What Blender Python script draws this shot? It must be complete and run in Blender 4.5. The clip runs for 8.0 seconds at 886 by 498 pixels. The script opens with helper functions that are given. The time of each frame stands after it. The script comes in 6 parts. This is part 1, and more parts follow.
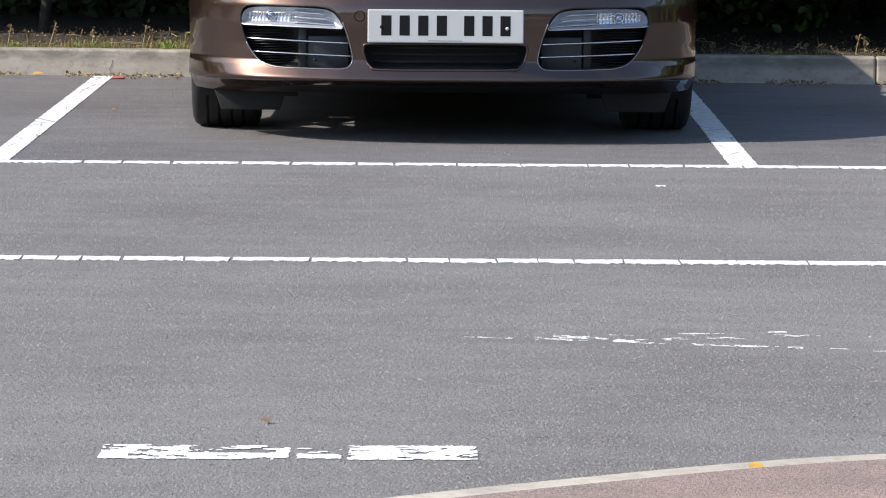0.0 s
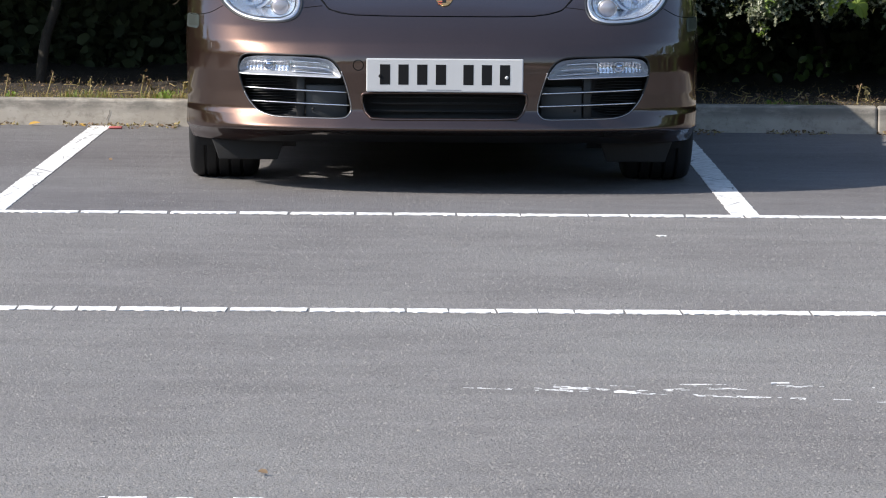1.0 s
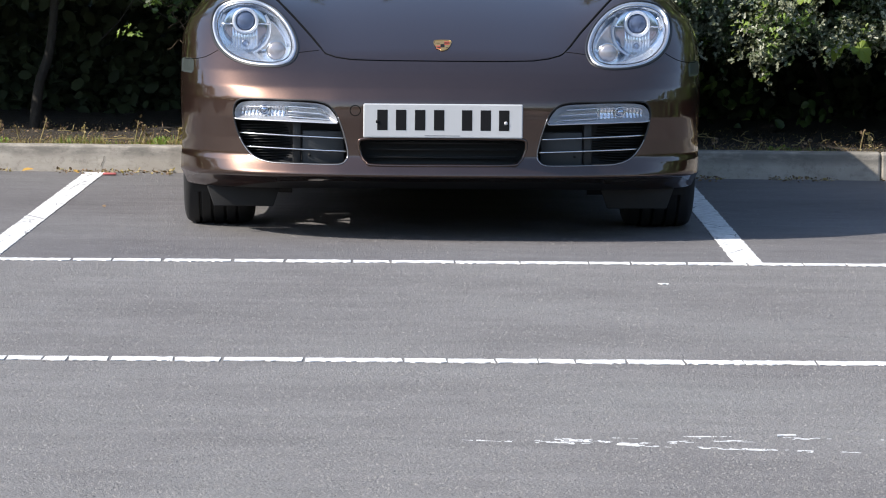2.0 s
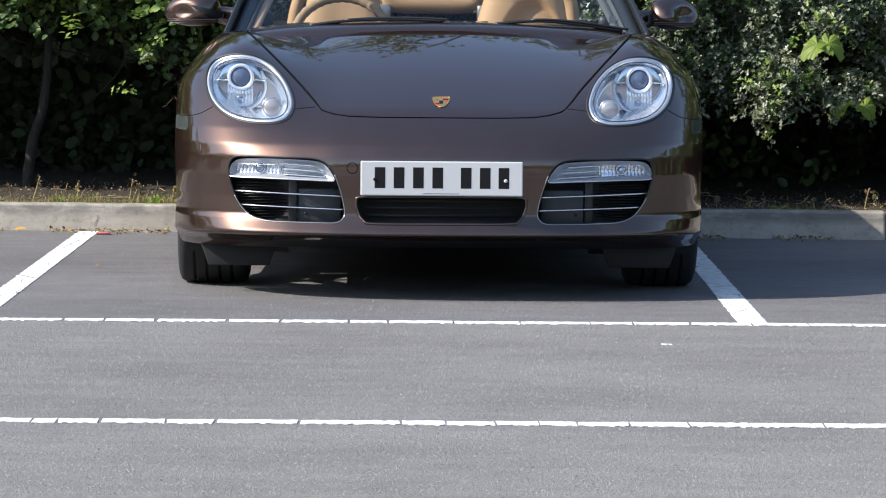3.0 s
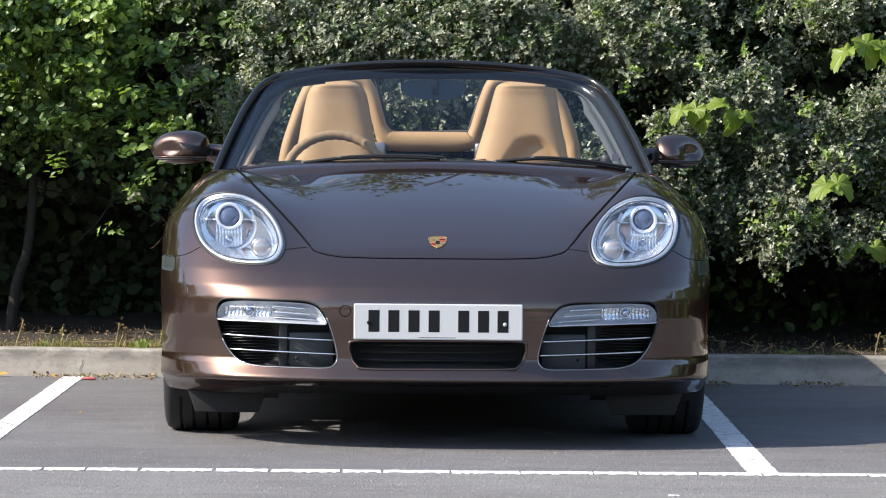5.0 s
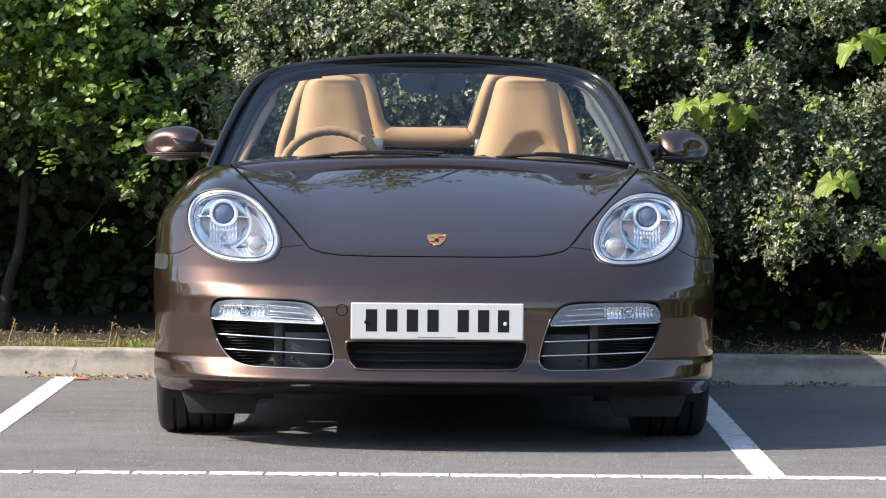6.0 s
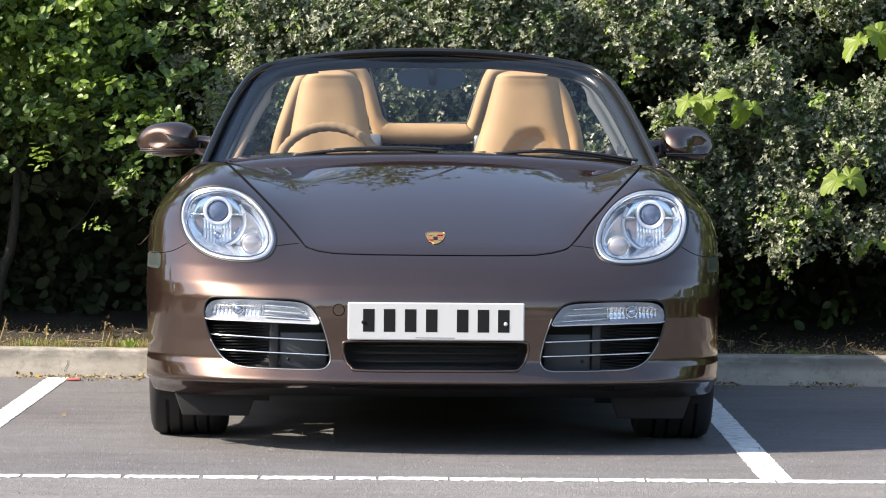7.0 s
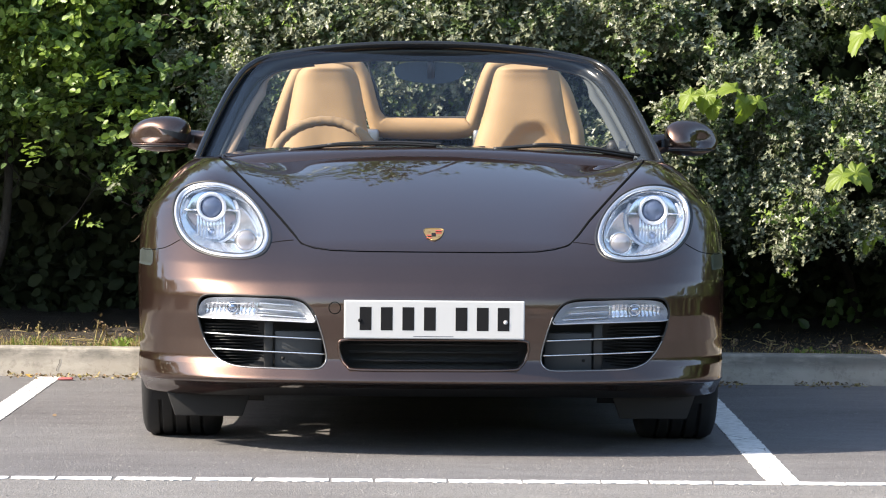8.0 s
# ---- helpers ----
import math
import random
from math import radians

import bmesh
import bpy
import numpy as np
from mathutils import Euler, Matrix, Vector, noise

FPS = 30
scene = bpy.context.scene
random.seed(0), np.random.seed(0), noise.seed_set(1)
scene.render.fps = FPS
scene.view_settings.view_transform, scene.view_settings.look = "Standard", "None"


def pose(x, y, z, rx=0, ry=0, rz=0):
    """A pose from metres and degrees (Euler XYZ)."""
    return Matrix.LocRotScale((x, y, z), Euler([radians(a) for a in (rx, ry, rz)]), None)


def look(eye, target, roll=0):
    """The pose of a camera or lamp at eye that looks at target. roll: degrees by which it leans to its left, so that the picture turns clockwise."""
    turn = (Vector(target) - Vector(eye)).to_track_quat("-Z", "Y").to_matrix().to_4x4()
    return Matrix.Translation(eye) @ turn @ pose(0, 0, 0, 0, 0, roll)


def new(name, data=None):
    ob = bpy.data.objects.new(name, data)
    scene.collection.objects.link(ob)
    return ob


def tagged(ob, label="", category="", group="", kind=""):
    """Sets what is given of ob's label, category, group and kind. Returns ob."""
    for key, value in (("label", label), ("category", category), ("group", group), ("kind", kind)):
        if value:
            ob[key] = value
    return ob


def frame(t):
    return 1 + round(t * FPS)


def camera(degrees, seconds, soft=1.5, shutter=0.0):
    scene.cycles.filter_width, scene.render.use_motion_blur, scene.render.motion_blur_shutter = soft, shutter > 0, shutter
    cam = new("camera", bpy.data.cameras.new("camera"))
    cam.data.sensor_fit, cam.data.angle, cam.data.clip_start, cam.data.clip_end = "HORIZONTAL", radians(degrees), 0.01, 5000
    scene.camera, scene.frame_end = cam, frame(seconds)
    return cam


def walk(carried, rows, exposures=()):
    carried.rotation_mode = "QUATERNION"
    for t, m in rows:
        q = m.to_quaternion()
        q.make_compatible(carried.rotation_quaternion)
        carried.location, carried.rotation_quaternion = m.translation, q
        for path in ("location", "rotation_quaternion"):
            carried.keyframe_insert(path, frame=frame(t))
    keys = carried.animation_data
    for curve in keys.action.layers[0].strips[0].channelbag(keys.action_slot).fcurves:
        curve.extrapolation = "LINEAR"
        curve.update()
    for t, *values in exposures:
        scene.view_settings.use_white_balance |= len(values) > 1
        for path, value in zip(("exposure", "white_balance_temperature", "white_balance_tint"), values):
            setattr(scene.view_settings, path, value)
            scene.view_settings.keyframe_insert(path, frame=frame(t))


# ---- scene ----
# A dark brown two-seat roadster stands in a marked bay of a car park, its tail over a
# kerb, in front of a sunlit hedge. x right, y away from the camera, z up; the car's nose
# is at the origin.
cam = camera(10.663, 8.0, soft=1.1)
PATH = [
    (0, 0.0136, -15.8475, 1.1639, 0.0579, -5.4568, 0.4749),
    (0.5, 0.0134, -15.8120, 1.1584, 0.0520, -5.1510, 0.4760),
    (1, 0.0138, -15.7414, 1.1504, 0.0534, -4.8349, 0.4712),
    (1.5, 0.0136, -15.6499, 1.1440, 0.0529, -4.6257, 0.4676),
    (1.7, 0.0135, -15.5913, 1.1398, 0.0464, -4.4870, 0.4679),
    (2.8, 0.0130, -15.2792, 1.1172, 0.0245, -3.6922, 0.4670),
    (3, 0.0129, -15.2270, 1.1103, 0.0245, -3.5317, 0.4662),
    (3.5, 0.0130, -15.0928, 1.1010, 0.0188, -3.0191, 0.4901),
    (4, 0.0124, -14.9287, 1.0901, 0.0089, -2.5939, 0.4828),
    (4.5, 0.0125, -14.7800, 1.0800, 0.0027, -2.2075, 0.4985),
    (5, 0.0124, -14.6234, 1.0744, -0.0027, -1.7717, 0.5006),
    (5.1, 0.0124, -14.5908, 1.0732, -0.0052, -1.7570, 0.5009),
    (5.2, 0.0124, -14.5582, 1.0719, -0.0059, -1.7672, 0.5012),
    (6.3, 0.0138, -14.2054, 1.0599, -0.0110, -1.7938, 0.5042),
    (6.5, 0.0139, -14.1409, 1.0576, -0.0101, -1.7918, 0.5047),
    (7, 0.0118, -13.9846, 1.0547, -0.0298, -1.8182, 0.4932),
    (7.5, 0.0145, -13.8303, 1.0478, -0.0288, -1.8307, 0.4991),
    (8, 0.0139, -13.6775, 1.0391, -0.0410, -1.8341, 0.4955),
]


def eye_pose(x, y, z, yaw, pitch, roll):
    ahead = Vector((-math.sin(radians(yaw)) * math.cos(radians(pitch)), math.cos(radians(yaw)) * math.cos(radians(pitch)), math.sin(radians(pitch))))
    return look((x, y, z), Vector((x, y, z)) + ahead, roll)


walk(cam, [(t, eye_pose(*row)) for t, *row in PATH], exposures=[(0.0, 0.56, 6620, 11), (1.7, 0.64, 6560, 11), (3.0, 0.76, 6460, 10), (3.5, 0.78, 6440, 10), (5.0, 0.93, 6640, 11), (6.5, 1.13, 7080, 12), (8.0, 1.26, 7160, 11)])

# ---- light ----
SUN_TO = Vector((1.25, 0.38, -1.0))  # the way the sunlight travels
sun_el = math.asin(-SUN_TO.normalized().z)
sun_az = math.atan2(-SUN_TO.x, -SUN_TO.y)
world = bpy.data.worlds.new("sky")
scene.world = world
world.use_nodes = True
wn = world.node_tree.nodes
sky = wn.new("ShaderNodeTexSky")
sky.sky_type = "NISHITA"
sky.sun_disc = False
sky.sun_elevation = sun_el
sky.sun_rotation = sun_az
sky.air_density, sky.dust_density, sky.ozone_density = 1.0, 0.8, 1.3
wn["Background"].inputs["Strength"].default_value = 0.165
world.node_tree.links.new(sky.outputs[0], wn["Background"].inputs["Color"])
sun = new("sun", bpy.data.lights.new("sun", "SUN"))
sun.data.energy = 4.6
sun.data.angle = radians(0.53)
sun.data.color = (1.0, 0.945, 0.86)
sun.matrix_world = look(-SUN_TO * 20, (0, 0, 0))


# ---- materials ----
class Mat:
    """A small builder of node materials."""

    def __init__(self, name):
        self.m = bpy.data.materials.new(name)
        self.m.use_nodes = True
        self.t = self.m.node_tree
        self.b = self.t.nodes["Principled BSDF"]
        self.pos = None

    def node(self, kind, **inputs):
        n = self.t.nodes.new(kind)
        for key, value in inputs.items():
            self.put(n.inputs[key.replace("_", " ")], value)
        return n

    def put(self, socket, value):
        if isinstance(value, bpy.types.NodeSocket):
            self.t.links.new(value, socket)
        else:
            socket.default_value = value

    def coords(self, scale=(1, 1, 1)):
        if self.pos is None:
            self.pos = self.t.nodes.new("ShaderNodeNewGeometry").outputs["Position"]
        mp = self.t.nodes.new("ShaderNodeMapping")
        mp.inputs["Scale"].default_value = scale
        self.t.links.new(self.pos, mp.inputs["Vector"])
        return mp.outputs[0]

    def noise(self, scale, detail=4, rough=0.6, stretch=(1, 1, 1)):
        n = self.node("ShaderNodeTexNoise", Scale=scale, Detail=detail, Roughness=rough, Vector=self.coords(stretch))
        return n.outputs["Fac"]

    def voronoi(self, scale, stretch=(1, 1, 1), feature="F1", out="Distance"):
        n = self.t.nodes.new("ShaderNodeTexVoronoi")
        n.feature = feature
        n.inputs["Scale"].default_value = scale
        self.t.links.new(self.coords(stretch), n.inputs["Vector"])
        return n.outputs[out]

    def ramp(self, fac, *stops):
        n = self.t.nodes.new("ShaderNodeValToRGB")
        el = n.color_ramp.elements
        while len(el) < len(stops):
            el.new(0.5)
        for e, (p, c) in zip(el, stops):
            e.position = p
            e.color = (*c, 1) if isinstance(c, tuple) else (c, c, c, 1)
        self.put(n.inputs["Fac"], fac)
        return n.outputs["Color"]

    def mix(self, fac, a, b, kind="MIX"):
        n = self.t.nodes.new("ShaderNodeMix")
        n.data_type = "RGBA"
        n.blend_type = kind
        self.put(n.inputs[0], fac)
        for socket, value in ((n.inputs[6], a), (n.inputs[7], b)):
            self.put(socket, (*value, 1) if isinstance(value, tuple) and len(value) == 3 else value)
        return n.outputs[2]

    def bump(self, height, strength, distance):
        n = self.node("ShaderNodeBump", Height=height, Strength=strength, Distance=distance)
        self.put(self.b.inputs["Normal"], n.outputs["Normal"])
        return self

    def set(self, **inputs):
        for key, value in inputs.items():
            if isinstance(value, tuple) and len(value) == 3:
                value = (*value, 1)
            self.put(self.b.inputs[key.replace("_", " ")], value)
        return self


def plain(name, color, rough=0.5, metal=0.0, **more):
    return Mat(name).set(Base_Color=color, Roughness=rough, Metallic=metal, **more).m


def asphalt_material():
    a = Mat("asphalt")
    grain = a.noise(170, 4, 0.72)
    base = a.ramp(grain, (0.28, 0.088), (0.50, 0.200), (0.74, 0.335))
    patch = a.ramp(a.noise(0.8, 5, 0.62), (0.32, (0.78, 0.735, 0.715)), (0.50, (0.98, 0.94, 0.91)), (0.70, (1.10, 1.08, 1.04)))
    base = a.mix(1.0, base, patch, "MULTIPLY")
    streak = a.ramp(a.noise(2.4, 5, 0.65, (0.30, 1.5, 1)), (0.3, 0.89), (0.7, 1.09))
    base = a.mix(1.0, base, streak, "MULTIPLY")
    blotch = a.ramp(a.noise(9, 4, 0.6, (0.6, 1, 1)), (0.35, (0.92, 0.905, 0.90)), (0.6, (1.04, 1.035, 1.03)))
    base = a.mix(1.0, base, blotch, "MULTIPLY")
    stones = a.ramp(a.voronoi(60), (0.06, 1.0), (0.12, 0.0))
    some = a.ramp(a.noise(31, 2), (0.72, 0.0), (0.76, 0.6))
    base = a.mix(a.mix(1.0, stones, some, "MULTIPLY"), base, (0.46, 0.45, 0.43))
    pits = a.ramp(a.voronoi(46), (0.14, 1.0), (0.26, 0.0))
    few = a.ramp(a.noise(13, 3), (0.47, 0.0), (0.62, 0.85))
    base = a.mix(a.mix(1.0, pits, few, "MULTIPLY"), base, (0.035, 0.034, 0.034))
    # an older, darker surface lies in the bays, past the first cross line
    split = a.t.nodes.new("ShaderNodeSeparateXYZ")
    a.t.links.new(a.coords(), split.inputs[0])
    past = a.node("ShaderNodeMath")
    past.operation = "GREATER_THAN"
    a.put(past.inputs[0], split.outputs["Y"])
    past.inputs[1].default_value = -0.86
    base = a.mix(past.outputs[0], base, a.mix(1.0, base, (0.80, 0.80, 0.83), "MULTIPLY"))
    a.set(Base_Color=base, Roughness=0.82)
    a.b.inputs["Specular IOR Level"].default_value = 0.3
    return a.bump(a.mix(0.45, grain, a.noise(62, 3, 0.6)), 0.9, 0.008).m


def worn_paint(name, low, high, stretch, scale, cracks=False):
    """Road paint that has worn through to the asphalt in places."""
    a = Mat(name)
    tarmac = a.ramp(a.noise(260, 3, 0.7), (0.30, 0.075), (0.50, 0.185), (0.72, 0.28))
    dirt = a.ramp(a.noise(30, 4), (0.35, (0.55, 0.54, 0.52)), (0.6, (0.78, 0.78, 0.77)))
    keep = a.ramp(a.noise(scale, 6, 0.68, stretch), (low, 0.0), (high, 1.0))
    if cracks:
        fine = a.ramp(a.voronoi(7, (1, 0.45, 1), 'DISTANCE_TO_EDGE'), (0.008, 0.0), (0.022, 1.0))
        where = a.ramp(a.noise(6, 4), (0.50, 1.0), (0.58, 0.0))
        keep = a.mix(1.0, keep, a.mix(where, fine, (1.0, 1.0, 1.0)), 'MULTIPLY')
    a.set(Base_Color=a.mix(keep, tarmac, dirt), Roughness=0.75)
    return a.bump(a.noise(180, 3), 0.4, 0.003).m


def concrete_material(name, c1, c2):
    a = Mat(name)
    col = a.ramp(a.noise(6, 6, 0.65), (0.3, c1), (0.7, c2))
    spots = a.ramp(a.noise(38, 4, 0.7), (0.34, 0.78), (0.46, 1.0))
    col = a.mix(1.0, col, spots, "MULTIPLY")
    # lichen and dirt, most of it near the top arris
    split = a.t.nodes.new("ShaderNodeSeparateXYZ")
    a.t.links.new(a.coords(), split.inputs[0])
    high = a.ramp(split.outputs["Z"], (0.052, 0.0), (0.082, 1.0))
    stain = a.ramp(a.noise(13, 6, 0.7, (0.5, 0.5, 1.6)), (0.36, 0.0), (0.56, 0.75))
    col = a.mix(a.mix(1.0, high, stain, "MULTIPLY"), col, (0.16, 0.15, 0.13))
    moss = a.ramp(a.noise(9, 5, 0.7, (1, 1, 2.2)), (0.50, 0.0), (0.66, 0.30))
    col = a.mix(moss, col, (0.12, 0.12, 0.10))
    a.set(Base_Color=col, Roughness=0.92)
    return a.bump(a.noise(220, 5, 0.7), 0.35, 0.002).m


def leaf_material(name, c1, c2, gloss=0.42, passing=0.35):
    a = Mat(name)
    info = a.t.nodes.new("ShaderNodeNewGeometry").outputs["Random Per Island"]
    col = a.ramp(info, (0.0, c1), (1.0, c2))
    a.set(Base_Color=col, Roughness=gloss)
    a.b.inputs["Specular IOR Level"].default_value = 0.5
    tl = a.t.nodes.new("ShaderNodeBsdfTranslucent")
    warm = a.mix(1.0, col, (1.18, 1.30, 0.6), "MULTIPLY")
    a.t.links.new(warm, tl.inputs["Color"])
    ms = a.t.nodes.new("ShaderNodeMixShader")
    ms.inputs[0].default_value = passing
    a.t.links.new(a.b.outputs[0], ms.inputs[1])
    a.t.links.new(tl.outputs[0], ms.inputs[2])
    a.t.links.new(ms.outputs[0], a.t.nodes["Material Output"].inputs["Surface"])
    return a.m


def paint_material():
    a = Mat("brown_metallic_paint")
    flake = a.voronoi(1400, out="Color")
    sep = a.t.nodes.new("ShaderNodeSeparateColor")
    a.t.links.new(flake, sep.inputs[0])
    col = a.ramp(sep.outputs[0], (0.0, (0.066, 0.0405, 0.0312)), (1.0, (0.104, 0.0645, 0.0505)))
    a.set(Base_Color=col, Metallic=0.88, Roughness=0.35, Specular_Tint=(0.38, 0.26, 0.20))
    a.b.inputs["Coat IOR"].default_value = 1.62
    a.b.inputs["Coat Weight"].default_value = 1.0
    a.b.inputs["Coat Roughness"].default_value = 0.03
    return a.m


def leather_material(name, c1, c2):
    a = Mat(name)
    col = a.ramp(a.noise(7, 4), (0.3, c1), (0.7, c2))
    a.set(Base_Color=col, Roughness=0.62, Specular_IOR_Level=0.3)
    return a.bump(a.mix(0.30, a.noise(7, 3, 0.5), a.voronoi(420)), 0.22, 0.006).m


def soil_material():
    a = Mat("soil")
    col = a.ramp(a.noise(22, 6, 0.7), (0.3, (0.020, 0.016, 0.012)), (0.6, (0.040, 0.031, 0.023)), (0.8, (0.075, 0.058, 0.042)))
    a.set(Base_Color=col, Roughness=0.95)
    return a.bump(a.noise(60, 5), 0.9, 0.02).m


def clear_glass(name, tint, sheen=0.02, rise=4.0):
    """Thin clear glass: what lies behind shows through, with a mirror sheen that grows to the edge."""
    a = Mat(name)
    see = a.t.nodes.new("ShaderNodeBsdfTransparent")
    see.inputs["Color"].default_value = (*tint, 1)
    gloss = a.t.nodes.new("ShaderNodeBsdfGlossy")
    gloss.inputs["Roughness"].default_value = 0.0
    angle = a.t.nodes.new("ShaderNodeLayerWeight").outputs["Facing"]
    for kind, value in (("POWER", rise), ("MULTIPLY", 0.45), ("ADD", sheen)):
        n = a.t.nodes.new("ShaderNodeMath")
        n.operation = kind
        a.put(n.inputs[0], angle)
        n.inputs[1].default_value = value
        angle = n.outputs[0]
    ms = a.t.nodes.new("ShaderNodeMixShader")
    a.t.links.new(angle, ms.inputs[0])
    a.t.links.new(see.outputs[0], ms.inputs[1])
    a.t.links.new(gloss.outputs[0], ms.inputs[2])
    a.t.links.new(ms.outputs[0], a.t.nodes["Material Output"].inputs["Surface"])
    return a.m


ASPHALT = asphalt_material()
LINE = worn_paint("white_line_paint", 0.31, 0.37, (1, 1, 1), 26, True)
THIN_LINE = worn_paint("thin_line_paint", 0.27, 0.33, (1, 1, 1), 34)
KERB = concrete_material("kerb_concrete", (0.35, 0.310, 0.258), (0.47, 0.428, 0.368))
PALE_KERB = concrete_material("pale_concrete", (0.42, 0.375, 0.305), (0.55, 0.50, 0.415))
SOIL = soil_material()
PAINT = paint_material()
BLACK = plain("black_plastic", (0.012, 0.012, 0.013), 0.5)
DEEP = plain("dark_underside", (0.022, 0.022, 0.023), 0.85)
# near-black colour of the strips that draw the shade in the panel gaps
SEAM = plain("shut_line_shadow", (0.004, 0.004, 0.004), 0.95, Specular_IOR_Level=0.1)
DUCT = plain("grey_duct_plastic", (0.040, 0.043, 0.047), 0.5)
TRIM = plain("dull_silver_trim", (0.34, 0.34, 0.35), 0.35, 0.8)
RUBBER = Mat("tyre_rubber").set(Base_Color=(0.016, 0.016, 0.017), Roughness=0.78).m
CHROME = plain("bright_metal", (0.72, 0.72, 0.72), 0.16, 1.0)
SATIN = plain("satin_silver", (0.66, 0.67, 0.70), 0.36, 0.9)
LAMP_GREY = plain("lamp_grey", (0.74, 0.76, 0.80), 0.30, 0.45)
FOG_GREY = plain("fog_lamp_grey", (0.42, 0.44, 0.47), 0.35, 0.45)
LAMP_WHITE = plain("lamp_white_reflector", (0.80, 0.83, 0.86), 0.17, 0.8)
SCRAP_RED = plain("faded_red_plastic", (0.48, 0.13, 0.12), 0.5)
BLUE_MIRROR = plain("blue_lamp_mirror", (0.46, 0.52, 0.62), 0.10, 0.95)


def facet_material():
    a = Mat("faceted_reflector")
    a.set(Base_Color=(0.84, 0.86, 0.89), Metallic=0.8, Roughness=0.20)
    return a.bump(a.voronoi(55), 0.25, 0.003).m


FACET = facet_material()
LENS = clear_glass("lamp_lens", (0.99, 0.99, 1.0), 0.02)
FAINT_WHITE = plain("faint_white_paint", (0.62, 0.62, 0.61), 0.85)
FLAKE_WHITE = plain("old_white_paint", (0.72, 0.72, 0.71), 0.8)
REPEATER = plain("repeater_lens", (0.034, 0.040, 0.039), 0.35, Specular_IOR_Level=0.2)
SMOKE = clear_glass("smoked_glass", (0.84, 0.84, 0.81), 0.015)
SCREEN = clear_glass("windscreen_glass", (0.95, 0.965, 0.96), 0.009, 2.9)
BULB = plain("lamp_projector_lens", (0.10, 0.13, 0.20), 0.05, 0.2)
AMBER = plain("indicator_lens", (0.42, 0.40, 0.40), 0.15, 0.5)
TAN = leather_material("tan_leather", (0.345, 0.217, 0.108), (0.392, 0.252, 0.132))
TAN_DARK = leather_material("tan_rim_leather", (0.25, 0.165, 0.090), (0.31, 0.205, 0.115))
FRAME_GREY = plain("dark_frame_paint", (0.013, 0.0135, 0.0145), 0.16, Specular_IOR_Level=0.5)
SLATE = plain("slate_lining", (0.062, 0.070, 0.074), 0.80, Specular_IOR_Level=0.25)
FRAME_LINING = plain("frame_lining", (0.016, 0.018, 0.020), 0.22, Specular_IOR_Level=0.4)
# a warmer, lighter trim colour that holds the light falling on one pillar
PILLAR_LIT = plain("pillar_trim", (0.30, 0.215, 0.150), 0.8, Specular_IOR_Level=0.25)
GREY_TRIM = plain("grey_trim", (0.10, 0.11, 0.13), 0.6)
PLATE = plain("white_plate", (0.54, 0.54, 0.538), 0.35)
INK = plain("black_ink", (0.008, 0.008, 0.009), 0.7, Specular_IOR_Level=0.2)
GOLD = plain("gold_enamel", (0.36, 0.24, 0.09), 0.35, 0.6)
RED = plain("red_enamel", (0.42, 0.05, 0.03), 0.4)
MIRROR = plain("mirror_silver", (0.85, 0.87, 0.90), 0.02, 1.0)
BLUE_BLACK = plain("interior_mirror_back", (0.010, 0.024, 0.042), 0.5)
BARK = Mat("bark")
BARK.set(Base_Color=BARK.ramp(BARK.noise(14, 5, 0.7, (1, 1, 0.25)), (0.3, (0.012, 0.010, 0.008)), (0.7, (0.034, 0.029, 0.021))), Roughness=0.9)
BARK = BARK.bump(BARK.noise(40, 4), 0.8, 0.01).m
DRY_TWIG = plain("dry_twig", (0.095, 0.068, 0.045), 0.85)
LEAF_GREY = leaf_material("hawthorn_leaf", (0.102, 0.120, 0.072), (0.265, 0.280, 0.196), 0.37, 0.20)
LEAF_MID = leaf_material("hawthorn_leaf_green", (0.056, 0.090, 0.032), (0.112, 0.150, 0.062), 0.38, 0.26)
LEAF_BROAD = leaf_material("broad_leaf", (0.048, 0.092, 0.026), (0.125, 0.195, 0.060), 0.43, 0.30)
LEAF_FRESH = leaf_material("fresh_leaf", (0.140, 0.220, 0.042), (0.24, 0.33, 0.075), 0.44, 0.36)
LEAF_LIME = leaf_material("lime_leaf", (0.15, 0.215, 0.028), (0.22, 0.29, 0.045), 0.5, 0.40)
# a darkened leaf colour that stands in for the shade deep in the hedge
LEAF_CORE = leaf_material("shade_toned_foliage", (0.030, 0.044, 0.020), (0.058, 0.078, 0.034), 0.8, 0.10)
STRAW = leaf_material("dry_grass", (0.26, 0.195, 0.090), (0.42, 0.34, 0.17), 0.8, 0.3)
GREEN_BLADE = leaf_material("green_weed", (0.12, 0.20, 0.03), (0.22, 0.30, 0.06), 0.6, 0.35)
DEAD = leaf_material("dead_leaf", (0.075, 0.048, 0.030), (0.26, 0.175, 0.105), 0.8, 0.2)
YELLOW = leaf_material("yellow_leaf", (0.48, 0.27, 0.06), (0.58, 0.36, 0.09), 0.7, 0.2)
CHIPPINGS = leaf_material("stone_chippings", (0.145, 0.140, 0.134), (0.235, 0.227, 0.217), 0.9, 0.0)
RED_TARMAC = Mat("red_tarmac")
RED_GRAIN = RED_TARMAC.ramp(RED_TARMAC.noise(150, 4, 0.75), (0.32, (0.15, 0.105, 0.090)), (0.5, (0.30, 0.222, 0.195)), (0.7, (0.43, 0.36, 0.32)))
RED_PATCH = RED_TARMAC.ramp(RED_TARMAC.noise(5, 5, 0.65), (0.35, (0.78, 0.80, 0.80)), (0.65, (1.08, 1.03, 1.0)))
